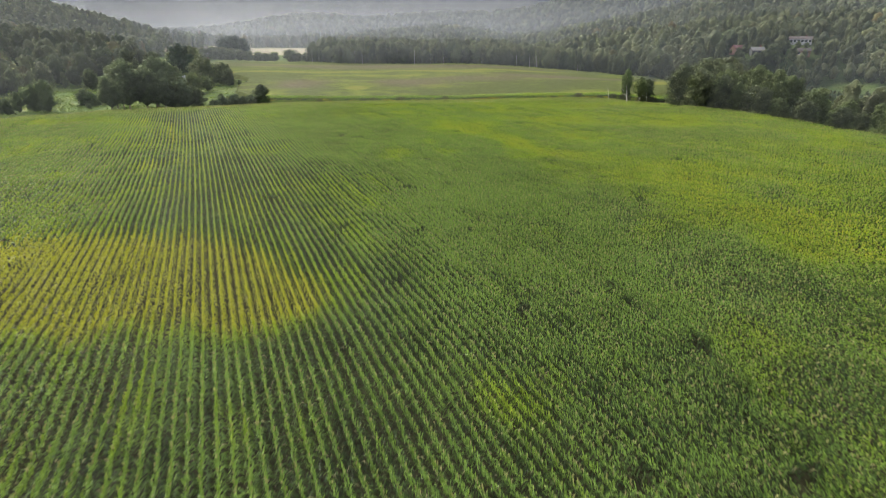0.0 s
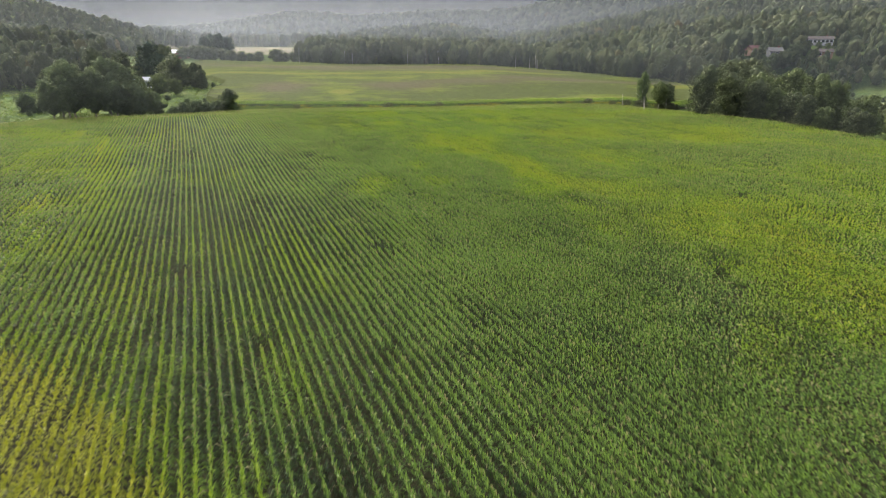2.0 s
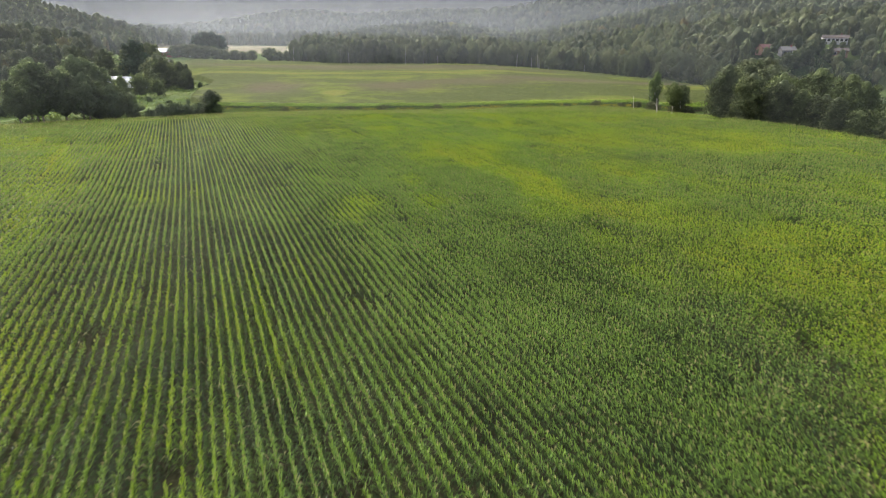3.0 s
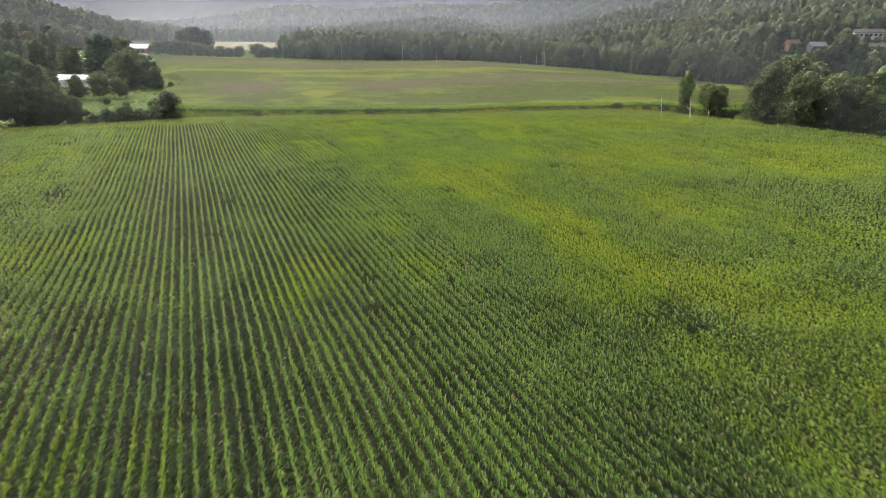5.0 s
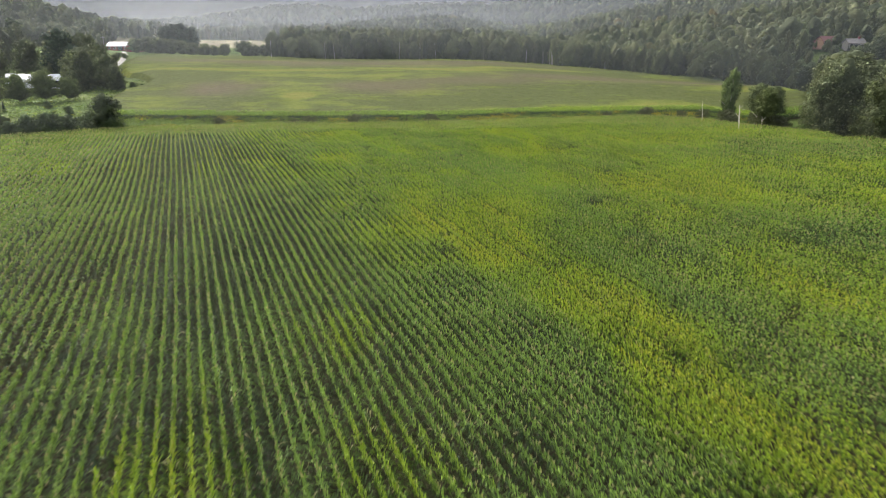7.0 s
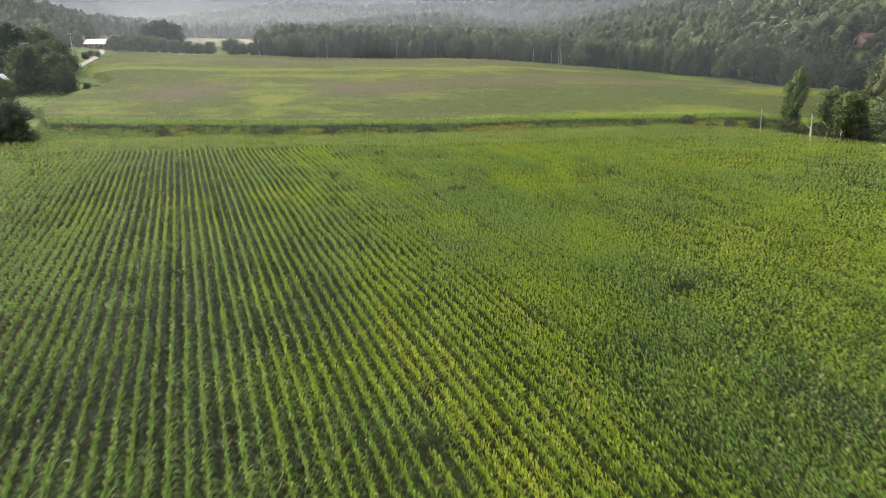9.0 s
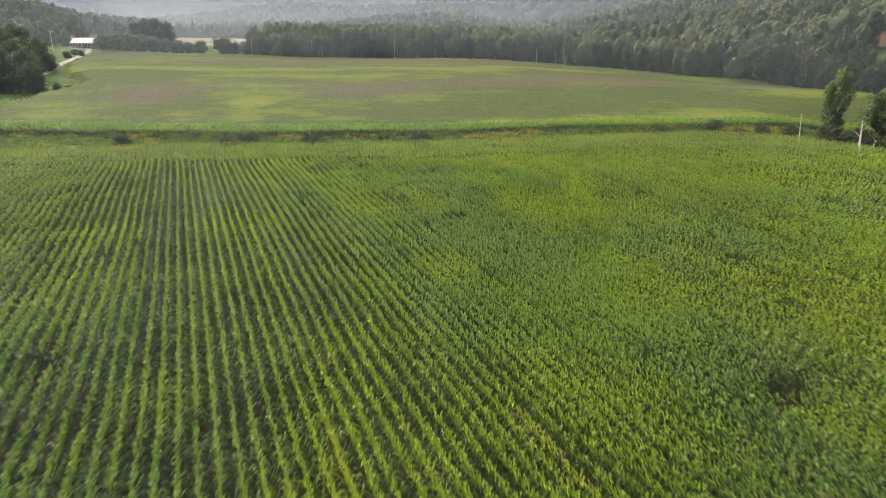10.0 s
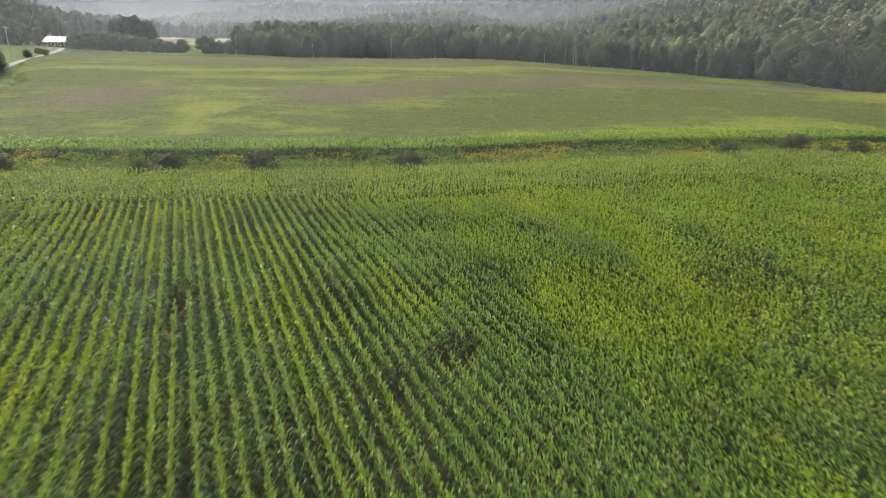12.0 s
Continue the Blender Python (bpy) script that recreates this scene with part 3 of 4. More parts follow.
# ---- trees ----
WIDE = {"round": (0.40, 0.0, 44), "tall": (0.17, 0.05, 34), "spread": (0.54, 0.0, 36), "bush": (0.60, 0.0, 28), "oval": (0.29, 0.03, 40)}

STRETCH = {"tall": 1.5, "oval": 1.12, "round": 0.92}


def boughs(seed, kind):
    """Middles, radii and tones of the leafy boughs of a crown one unit high."""
    r = np.random.default_rng(seed + 5000)
    wide, low, lobes = WIDE[kind]
    hgt = (np.arange(lobes) + r.uniform(0.1, 0.9, lobes)) / lobes
    a = np.arange(lobes) * 2.4 + r.uniform(-0.6, 0.6, lobes)
    env = np.sqrt(np.clip(1 - (2 * hgt - 0.85) ** 2 / 1.95, 0.06, 1))
    rr = wide * env * r.uniform(0.30, 0.88, lobes)
    lr = np.clip(wide * env * r.uniform(0.18, 0.40, lobes), 0.035, 0.3)
    return np.stack([np.cos(a) * rr, np.sin(a) * rr, low + (0.98 - low) * (0.10 + 0.78 * hgt)], -1), lr, r.random(lobes)


def crown_points(seed, clumps, size, kind, halves=2):
    """Leaf clumps of a crown one unit high: points, triangles, tone with light from above put in, and normals rounded
    over each bough.
    """
    r = np.random.default_rng(seed)
    if kind == "cone":
        t = r.random(clumps) ** 0.7
        a = r.uniform(0, math.tau, clumps)
        rad = 0.22 * (1.02 - (1 - t)) * r.uniform(0.55, 1.1, clumps) * (0.8 + 0.35 * np.sin(40 * t))
        c = np.stack([np.cos(a) * rad, np.sin(a) * rad, 0.1 + 0.92 * (1 - t)], -1)
        nrm = np.stack([np.cos(a), np.sin(a), 0.4 + 0 * a], -1)
        soft = nrm
        tone = r.random(clumps) * 0.6 + 0.4 * (1 - t)
    else:
        wide = WIDE[kind][0]
        lc, lr, lt = boughs(seed, kind)
        lobes = len(lr)
        which = r.integers(0, lobes, clumps)
        d = r.normal(0, 1, (clumps, 3)) + (0, 0, 0.35)
        d /= np.linalg.norm(d, axis=1, keepdims=True)
        squash = np.array([1, 1, STRETCH.get(kind, 0.9)])
        c = lc[which] + d * lr[which][:, None] * r.uniform(0.55, 1.4, (clumps, 1)) * squash
        c[:, 2] = np.clip(c[:, 2], 0.02, 1.02)
        nrm = d
        soft = d + 0.35 * (c - (0, 0, 0.45)) / wide
        # clumps that face up are lighter: top light put into the tone
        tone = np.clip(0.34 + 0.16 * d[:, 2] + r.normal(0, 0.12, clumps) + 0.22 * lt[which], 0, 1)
    soft = soft + r.normal(0, 0.62, nrm.shape)
    soft = soft / np.linalg.norm(soft, axis=1, keepdims=True)
    nrm = nrm + r.normal(0, 0.45, nrm.shape)
    nrm /= np.linalg.norm(nrm, axis=1, keepdims=True)
    ref = r.normal(0, 1, nrm.shape)
    e1 = np.cross(nrm, ref)
    e1 /= np.linalg.norm(e1, axis=1, keepdims=True)
    e2 = np.cross(nrm, e1)
    s = size * r.uniform(0.6, 1.35, (clumps, 1))
    if halves == 1:
        pts = np.stack([c - e1 * s - 0.4 * e2 * s, c + e1 * s * r.uniform(0.6, 1.2, (clumps, 1)) - 0.5 * e2 * s, c + 0.9 * e2 * s - 0.2 * nrm * s], 1).reshape(-1, 3)
        return pts, np.arange(clumps * 3).reshape(-1, 3), np.repeat(tone, 3), np.repeat(soft, 3, 0)
    pts = np.stack([c - e1 * s, c - 0.75 * e2 * s + 0.25 * nrm * s, c + e1 * s * r.uniform(0.7, 1.2, (clumps, 1)), c + 0.8 * e2 * s - 0.2 * nrm * s], 1).reshape(-1, 3)
    k = (np.arange(clumps) * 4)[:, None]
    tris = np.concatenate([k + np.array([[0, 1, 2]]), k + np.array([[0, 2, 3]])])
    return pts, tris, np.repeat(tone, 4), np.repeat(soft, 4, 0)


def crown_core(seed, kind, rings, sides, share=0.70, fill=0.52):
    """The dense inside of a crown: a closed shell laid round its boughs, its dark tone standing for the shade in there.
    """
    z = (0.08 + 0.87 * np.sin(np.linspace(0, math.pi / 2, rings)))[:, None]
    a = np.arange(sides)[None, :] * math.tau / sides + 0 * z
    if kind == "cone":
        rad = 0.15 * (1.0 - z) + 0 * a
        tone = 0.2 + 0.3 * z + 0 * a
    else:
        lc, lr, lt = boughs(seed, kind)
        squash = STRETCH.get(kind, 0.9)
        cx, cy = np.cos(a)[..., None], np.sin(a)[..., None]
        along, across = cx * lc[:, 0] + cy * lc[:, 1], cx * lc[:, 1] - cy * lc[:, 0]
        gap = (share * lr) ** 2 - across ** 2 - ((z[..., None] - lc[:, 2]) / squash) ** 2
        reach = np.where(gap > 0, along + np.sqrt(np.clip(gap, 0, None)), 0.0)
        rad = np.maximum(reach.max(-1), fill * WIDE[kind][0] * np.sqrt(np.clip(1 - (2.1 * z - 1.02) ** 2, 0.03, 1)))
        rad = rad * np.random.default_rng(seed + 77).uniform(0.80, 1.12, rad.shape)
        # low tone paints the crown's inner shade, less so towards the top
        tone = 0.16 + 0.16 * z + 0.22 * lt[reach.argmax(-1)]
    ring = np.stack([np.cos(a) * rad, np.sin(a) * rad, z + 0 * a], -1).reshape(-1, 3)
    pts = np.concatenate([ring, [(0, 0, 0.03), (0, 0, 0.956)]])
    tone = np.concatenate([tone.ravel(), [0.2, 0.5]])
    i, j = np.meshgrid(np.arange(rings - 1), np.arange(sides), indexing="ij")
    i, j, k = i.ravel() * sides, j.ravel(), (j.ravel() + 1) % sides
    tris = [np.stack([i + j, i + k, i + sides + k], 1), np.stack([i + j, i + sides + k, i + sides + j], 1)]
    j = np.arange(sides)
    k, last = (j + 1) % sides, (rings - 1) * sides
    tris += [np.stack([k, j, 0 * j + len(ring)], 1), np.stack([last + j, last + k, 0 * j + len(ring) + 1], 1)]
    tris = np.concatenate(tris)
    n = np.cross(pts[tris[:, 1]] - pts[tris[:, 0]], pts[tris[:, 2]] - pts[tris[:, 0]])
    soft = np.zeros_like(pts)
    for c in range(3):
        np.add.at(soft, tris[:, c], n)
    return pts, tris, tone, soft / (np.linalg.norm(soft, axis=1, keepdims=True) + 1e-9)


def with_core(crown, seed, kind, rings, sides, share=0.62, fill=0.52):
    pts, tris, tone, soft = crown
    cp, ct, cn, cs = crown_core(seed, kind, rings, sides, share, fill)
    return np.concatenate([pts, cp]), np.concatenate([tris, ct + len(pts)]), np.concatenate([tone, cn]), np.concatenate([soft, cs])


def wood_bm(seed, height_, radius, limbs, top=0.75, limb_from=0.3, sway=0.02):
    """A tapered, slightly bent trunk with limbs."""
    r = random.Random(seed)
    bm = bmesh.new()

    def tube(points, radii, sides):
        rings = []
        for p, rad in zip(points, radii):
            rings.append([bm.verts.new((p[0] + rad * math.cos(math.tau * i / sides), p[1] + rad * math.sin(math.tau * i / sides), p[2])) for i in range(sides)])
        for a, b in zip(rings, rings[1:]):
            for i in range(sides):
                bm.faces.new((a[i], a[(i + 1) % sides], b[(i + 1) % sides], b[i]))
        bm.faces.new(rings[-1])

    pts, bend = [], [0.0, 0.0]
    for i in range(6):
        t = i / 5
        pts.append((bend[0], bend[1], height_ * top * t - 0.3 * (i == 0)))
        bend = [bend[0] + r.uniform(-sway, sway) * height_, bend[1] + r.uniform(-sway, sway) * height_]
    tube(pts, [radius * (1.35 if i == 0 else 1 - 0.15 * i) for i in range(6)], 8)
    for j in range(limbs):
        t = limb_from + (0.9 - limb_from) * (j + 0.5) / limbs
        i = min(4, int(t * 5))
        p = Vector(pts[i]).lerp(Vector(pts[i + 1]), t * 5 - i)
        a = r.uniform(0, math.tau)
        q = p + Vector((math.cos(a), math.sin(a), 1.0)) * height_ * 0.13
        w = q + Vector((math.cos(a), math.sin(a), 0.5)) * height_ * 0.07
        rad = radius * (1 - 0.75 * t) * 0.6
        tube([p, q, w], [rad, rad * 0.6, rad * 0.2], 5)
    return bm


TREES = {}


def tree(kind_name, label, category, u, v, tall, shape, mat, seed, clumps=1300, size=0.032, wide=1.0, bark=None, group="", sink=0.2, dry=0.0, lift=0.0):
    """An Empty at the foot with a trunk and a crown; like shapes share their meshes."""
    key = (shape, mat.name, seed, clumps, dry)
    foot = on_ground(u, v, sink)
    m = pose(*foot, 0, 0, (seed * 73 + u * 17) % 360)
    scale = Matrix.Diagonal((tall * wide, tall * wide, tall, 1))
    if key not in TREES:
        root = new(kind_name)
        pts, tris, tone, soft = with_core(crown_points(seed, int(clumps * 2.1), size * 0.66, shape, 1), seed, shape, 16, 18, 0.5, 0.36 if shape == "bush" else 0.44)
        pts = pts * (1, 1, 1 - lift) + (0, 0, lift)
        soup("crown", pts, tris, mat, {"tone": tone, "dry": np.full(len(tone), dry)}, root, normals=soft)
        if shape != "bush":
            part("trunk", wood_bm(seed, 1.0, 0.016, 5), bark or BARK, root)
        else:
            part("stem", wood_bm(seed, 1.0, 0.02, 4, 0.6, 0.1), bark or BARK, root)
        root.matrix_world = m @ scale
        TREES[key] = root
        ob = root
    else:
        src = TREES[key]
        old = src.scale.copy()
        ob = copy_thing(src, m)
        ob.matrix_world = m @ scale
        ob.name = kind_name
        src.scale = old
    tagged(ob, label, category, group)
    return ob


def forest(name, label, u, v, tall, clumps, size, mat, kinds=("round", "oval", "spread"), turned=0.03, wide=1.0):
    """Many trees in one mesh."""
    x, y = world_xy(u, v)
    z = height(u, v) - 0.5
    n = len(u)
    if n == 0:
        return
    tri_sets = []
    pick = rng.integers(0, 6, n)
    tone0, turn = rng.normal(0, 0.24, n), rng.uniform(0, math.tau, n)
    dry = np.where(rng.random(n) < 0.5 * turned, rng.uniform(0.2, 0.6, n), rng.uniform(0, 0.10, n))
    for j in range(6):
        s = np.nonzero(pick == j)[0]
        if len(s) == 0:
            continue
        kind = kinds[j % len(kinds)]
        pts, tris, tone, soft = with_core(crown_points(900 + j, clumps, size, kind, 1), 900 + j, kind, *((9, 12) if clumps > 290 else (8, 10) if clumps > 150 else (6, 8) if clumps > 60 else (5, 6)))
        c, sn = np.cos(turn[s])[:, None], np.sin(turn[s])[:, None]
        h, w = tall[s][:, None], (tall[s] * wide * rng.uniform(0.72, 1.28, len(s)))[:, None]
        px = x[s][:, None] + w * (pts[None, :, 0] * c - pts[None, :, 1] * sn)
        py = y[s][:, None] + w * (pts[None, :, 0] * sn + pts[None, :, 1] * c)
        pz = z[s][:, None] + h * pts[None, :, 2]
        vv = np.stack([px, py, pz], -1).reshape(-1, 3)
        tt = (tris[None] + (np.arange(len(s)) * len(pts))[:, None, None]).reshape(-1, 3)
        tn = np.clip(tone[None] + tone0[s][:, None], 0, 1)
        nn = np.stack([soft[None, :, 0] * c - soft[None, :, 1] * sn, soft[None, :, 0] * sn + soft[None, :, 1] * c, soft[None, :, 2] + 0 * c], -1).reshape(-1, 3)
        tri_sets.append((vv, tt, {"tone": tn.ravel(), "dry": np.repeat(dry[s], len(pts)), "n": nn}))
    vv, tt, aa = join(*tri_sets)
    nn = aa.pop("n")
    tagged(soup(name, vv, tt, mat, aa, normals=nn), label, "woods", kind="stuff")


def scattered(u0, u1, v0, v1, gap, share=0.5):
    """Jittered places at which the woods stand."""
    us, vs = np.meshgrid(np.arange(u0, u1, gap), np.arange(v0, v1, gap), indexing="ij")
    u = us.ravel() + rng.uniform(-0.45, 0.45, us.size) * gap
    v = vs.ravel() + rng.uniform(-0.45, 0.45, us.size) * gap
    k = (wooded_at(u, v) > share) & (np.abs(u) < 0.90 * v + 40)
    return u[k], v[k]


# woods on the slope, thinning in detail with distance
KINDS = ("round", "oval", "round", "oval", "round", "tall")
u, v = scattered(100, 420, 150, 420, 7.5)
low = 1 - 0.38 * ellipse(u, v, 225, 375, 48, 40) - 0.45 * ellipse(u, v, 183, 355, 28, 30)
low = np.minimum(np.minimum(low, 1 - 0.78 * ellipse(u, v, 208, 272, 62, 66)), 1 - 0.65 * ellipse(u, v, 208, 378, 20, 16))
tall = np.maximum(rng.uniform(10, 18, len(u)) * low, 2.2)
edge = (v > 295) & (u < far_right_edge(v) + 26)
forest("woods", "broadleaf trees along the far field", u[edge], v[edge], tall[edge], 800, 0.027, BROADLEAF, KINDS, wide=1.0)
forest("woods", "mixed broadleaf woods at the foot of the slope", u[~edge], v[~edge], tall[~edge], 300, 0.035, BROADLEAF, KINDS, wide=1.0)
u, v = scattered(-130, 520, 420, 600, 7.5)
tall = rng.uniform(13, 21, len(u)) * (1 - 0.62 * ellipse(u, v, 276, 448, 48, 44))
edge = (v < 518) & (u < np.maximum(far_right_edge(v), 70) + 26)
forest("woods", "tall broadleaf trees along the far field", u[edge], v[edge], tall[edge], 700, 0.027, BROADLEAF, KINDS, 0.05, 1.0)
forest("woods", "mixed broadleaf woods on the valley side", u[~edge], v[~edge], tall[~edge], 170, 0.038, BROADLEAF, KINDS, 0.05, 1.0)
u, v = scattered(-180, 560, 600, 1000, 10)
forest("woods", "hazy broadleaf woods on the hillside", u, v, rng.uniform(11, 20, len(u)), 130, 0.050, BROADLEAF, KINDS, wide=1.1)
u, v = scattered(-330, -180, 180, 420, 8.0)
forest("woods", "dark mixed woods behind the meadow", u, v, rng.uniform(9, 17, len(u)), 380, 0.034, BROADLEAF, KINDS, 0.06, 1.05)
u, v = scattered(-540, -180, 420, 560, 8.5)
forest("woods", "dark mixed woods on the hill behind the farm", u, v, rng.uniform(11, 17, len(u)), 170, 0.045, BROADLEAF, KINDS, wide=1.05)
u, v = scattered(-800, -180, 560, 900, 11)
forest("woods", "dark mixed woods on the hill's far shoulder", u, v, rng.uniform(11, 18, len(u)), 70, 0.065, BROADLEAF, KINDS, wide=1.1)
u, v = scattered(-1200, 1100, 1150, 1560, 21)
forest("woods", "hazy wooded ridge across the valley", u, v, rng.uniform(15, 24, len(u)), 14, 0.10, BROADLEAF, wide=1.4)

# ---- translucent sheets across the valley, standing in for haze ----
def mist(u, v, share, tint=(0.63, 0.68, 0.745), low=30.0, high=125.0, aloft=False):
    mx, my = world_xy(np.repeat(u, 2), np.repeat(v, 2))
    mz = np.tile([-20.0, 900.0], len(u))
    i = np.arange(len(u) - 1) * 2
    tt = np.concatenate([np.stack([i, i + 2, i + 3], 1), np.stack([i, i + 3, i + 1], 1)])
    tagged(soup("mist", np.stack([mx, my, mz], -1), tt, haze_sheet_material(share, tint, low, high, aloft)), "thin translucent sheet standing in for valley haze", "mist", kind="structure")


# near sheets added along the field edges to lift the dark woods behind
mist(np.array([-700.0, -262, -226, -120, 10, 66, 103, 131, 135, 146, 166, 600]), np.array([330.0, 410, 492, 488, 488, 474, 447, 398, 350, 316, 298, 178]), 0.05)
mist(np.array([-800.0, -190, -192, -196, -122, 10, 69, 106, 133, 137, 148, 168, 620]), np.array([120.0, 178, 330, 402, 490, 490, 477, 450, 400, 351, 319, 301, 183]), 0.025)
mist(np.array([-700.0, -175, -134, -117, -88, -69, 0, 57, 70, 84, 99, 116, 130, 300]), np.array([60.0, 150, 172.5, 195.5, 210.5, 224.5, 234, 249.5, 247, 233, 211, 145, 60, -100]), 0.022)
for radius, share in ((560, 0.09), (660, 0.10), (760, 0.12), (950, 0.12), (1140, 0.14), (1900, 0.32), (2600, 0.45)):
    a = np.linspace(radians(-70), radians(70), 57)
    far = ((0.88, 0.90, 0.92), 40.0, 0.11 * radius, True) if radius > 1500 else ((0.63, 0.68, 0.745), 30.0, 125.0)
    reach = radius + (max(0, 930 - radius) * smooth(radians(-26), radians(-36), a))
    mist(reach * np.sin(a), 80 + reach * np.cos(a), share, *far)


# ---- single trees and bushes ----
def many(kind, label, cat, rows, shape, mat, seeds, clumps, size, group, bark=None, wide=1.0, dry=0.0, lift=0.0):
    for i, (tu, tv, tall) in enumerate(rows):
        tree(kind, label, cat, tu, tv, tall, shape, mat, seeds[i % len(seeds)], clumps, size, wide, bark, group, dry=dry, lift=lift)


many("willow_tree", "large grey-green willow at the edge of the meadow", "tree", [(-117, 210, 20), (-111, 220, 20.5), (-106, 222, 18), (-126, 218, 16.5), (-121.5, 214, 18), (-115, 226, 17), (-112, 213, 16.5), (-106, 215, 15.5), (-123, 209, 14), (-100, 218, 11.5)], "oval", WILLOW, [11, 12, 14], 3000, 0.024, "willows by the field", wide=1.0, lift=0.08)
many("willow_tree", "broad bushy willow standing alone on the meadow", "tree", [(-149, 205, 10.5), (-144.4, 205.5, 12.2), (-153.5, 203, 8)], "bush", WILLOW, [15, 16], 1500, 0.030, "willows by the field", wide=0.62)
many("willow_tree", "low dark willow standing against taller ones", "tree", [(-101, 220, 11.5), (-97, 223, 8.5), (-104, 218, 13)], "spread", LIGHTLEAF, [13], 1500, 0.030, "willows by the field", wide=0.85)
many("shrub", "dense dark green shrub on rough meadow", "shrub", [(-152, 195, 6), (-156, 193, 5), (-140, 225, 6), (-143.5, 226, 7.4), (-136, 216, 2.5), (-82, 219.5, 6.0), (-85.5, 218.5, 5.6), (-79, 222, 5.4), (-88.5, 217, 4.2), (-77, 227, 5.8), (-79.5, 229, 5.0), (-74, 229, 5.2), (-70.5, 223.5, 4.4), (-100, 255, 2.8), (-107, 310, 2.6), (-111, 311, 3.2), (-104, 290, 1.5), (-113, 266, 2.6), (-96, 262, 2.0), (-118, 252, 2.2), (-127, 246, 2.4)], "bush", SHRUB, [21, 22, 23], 1400, 0.042, "shrubs on the meadow", wide=0.9)
many("thorn_tree", "thin rusty-leaved thorn tree at the ditch's end", "tree", [(-72.5, 225.5, 10)], "oval", SHRUB, [31], 1100, 0.030, "", dry=0.12, wide=1.25)
many("orchard_tree", "rounded light green tree in front of the barn", "tree", [(-123, 280, 10.5), (-129, 277, 9.5), (-117, 283, 8)], "spread", LIGHTLEAF, [33, 34], 2200, 0.028, "trees by the barn", wide=0.85, lift=0.08)
many("broadleaf_tree", "dark green broadleaf tree by the farm meadow", "tree", [(-115, 307, 10), (-120, 312, 13), (-129, 313, 16.5), (-134, 319, 17), (-140, 325, 15), (-129, 306, 9), (-170, 314, 12), (-162, 312, 11), (-180, 312, 12), (-190, 308, 12), (-153, 300, 7)], "round", BROADLEAF, [35, 36, 37], 1300, 0.036, "trees by the barn")
many("broadleaf_tree", "tall dark tree behind the white barn", "tree", [(-152, 350, 19), (-164, 352, 18), (-178, 354, 17), (-192, 352, 18), (-158, 362, 20), (-206, 350, 17), (-146, 345, 16), (-160, 377, 13), (-153, 372, 8), (-168, 372, 17)], "round", BROADLEAF, [35, 36, 37], 1300, 0.036, "trees behind the barn")
many("white_pine", "very tall dark pine above the farm trees", "tree", [(-157, 345, 23), (-150, 341, 17)], "oval", NEEDLES, [65], 1500, 0.036, "pines by the barn", wide=1.1)
many("young_spruce", "small dark spruce on the meadow", "tree", [(-121, 259, 3.4), (-131, 262, 6), (-126, 250, 5)], "cone", NEEDLES, [41], 700, 0.045, "spruces on the meadow")
many("poplar_tree", "slender light green poplar at the field's corner", "tree", [(79.5, 246.5, 15.5)], "tall", POPLAR, [58], 3800, 0.0175, "", PALE_BARK, wide=0.9)
many("aspen_tree", "young aspen with a pale trunk beside the ditch", "tree", [(80.3, 231, 11.2), (83.3, 240, 12), (85.2, 236, 11.4)], "oval", LIGHTLEAF, [52, 53], 1800, 0.028, "aspens by the ditch", PALE_BARK, wide=0.95, lift=0.32)
many("broadleaf_tree", "full dark green tree at the edge of the woods", "tree", [(121, 262, 21.5), (116, 263, 14), (128, 258, 18.5), (126, 273, 19), (133, 268, 18), (137, 258, 15), (113.5, 260, 10), (110, 256, 13), (118, 252, 16)], "oval", BROADLEAF, [35, 36, 37, 38], 2300, 0.028, "trees at the woods' edge", wide=1.35)
many("broadleaf_tree", "light green rounded tree at the edge of the woods", "tree", [(131, 252, 11.5), (138, 249, 10), (143, 238, 10.5), (138, 243, 10), (148, 229, 11), (146, 220, 10), (151, 209, 10.5), (154, 216, 9), (156, 200, 10), (158, 190, 9.5), (162, 177, 10), (155, 228, 8.5)], "oval", LIGHTLEAF, [54, 55, 56], 1300, 0.031, "trees at the woods' edge", wide=1.1)
EDGE_TALL = ([110, 150, 170, 185, 200, 212, 224, 236], [9.5, 9.8, 9.6, 10.5, 11.5, 12.5, 12, 10])
edge_rows = [(float(right_edge(q)) + 7 + 5 * lattice(q, 1, 9), q, float(np.interp(q, *EDGE_TALL)) * (0.78 + 0.36 * lattice(q, 2, 9))) for q in range(112, 212, 6)]
many("edge_tree", "mid-green upright tree on the bank below the maize", "tree", edge_rows[0::3], "oval", BROADLEAF, [26, 27], 1900, 0.030, "trees on the bank", wide=1.25)
many("edge_tree", "light green tree on the bank below the maize", "tree", edge_rows[1::3], "oval", LIGHTLEAF, [54, 28], 1900, 0.030, "trees on the bank", wide=1.2)
many("edge_tree", "rounded dark tree on the bank below the maize", "tree", edge_rows[2::3], "round", BROADLEAF, [35, 29], 2100, 0.030, "trees on the bank", wide=0.95)
many("spreading_tree", "tall dark spreading tree at the field's corner", "tree", [(97, 231, 21), (105, 236, 16)], "round", BROADLEAF, [36, 38], 3000, 0.024, "tall trees on the bank", wide=0.85)
many("layered_tree", "fresh green tree with layered boughs beside the maize", "tree", [(104, 211, 15.5), (98, 217, 17)], "round", BROADLEAF, [37, 39], 3000, 0.024, "tall trees on the bank", wide=0.9)
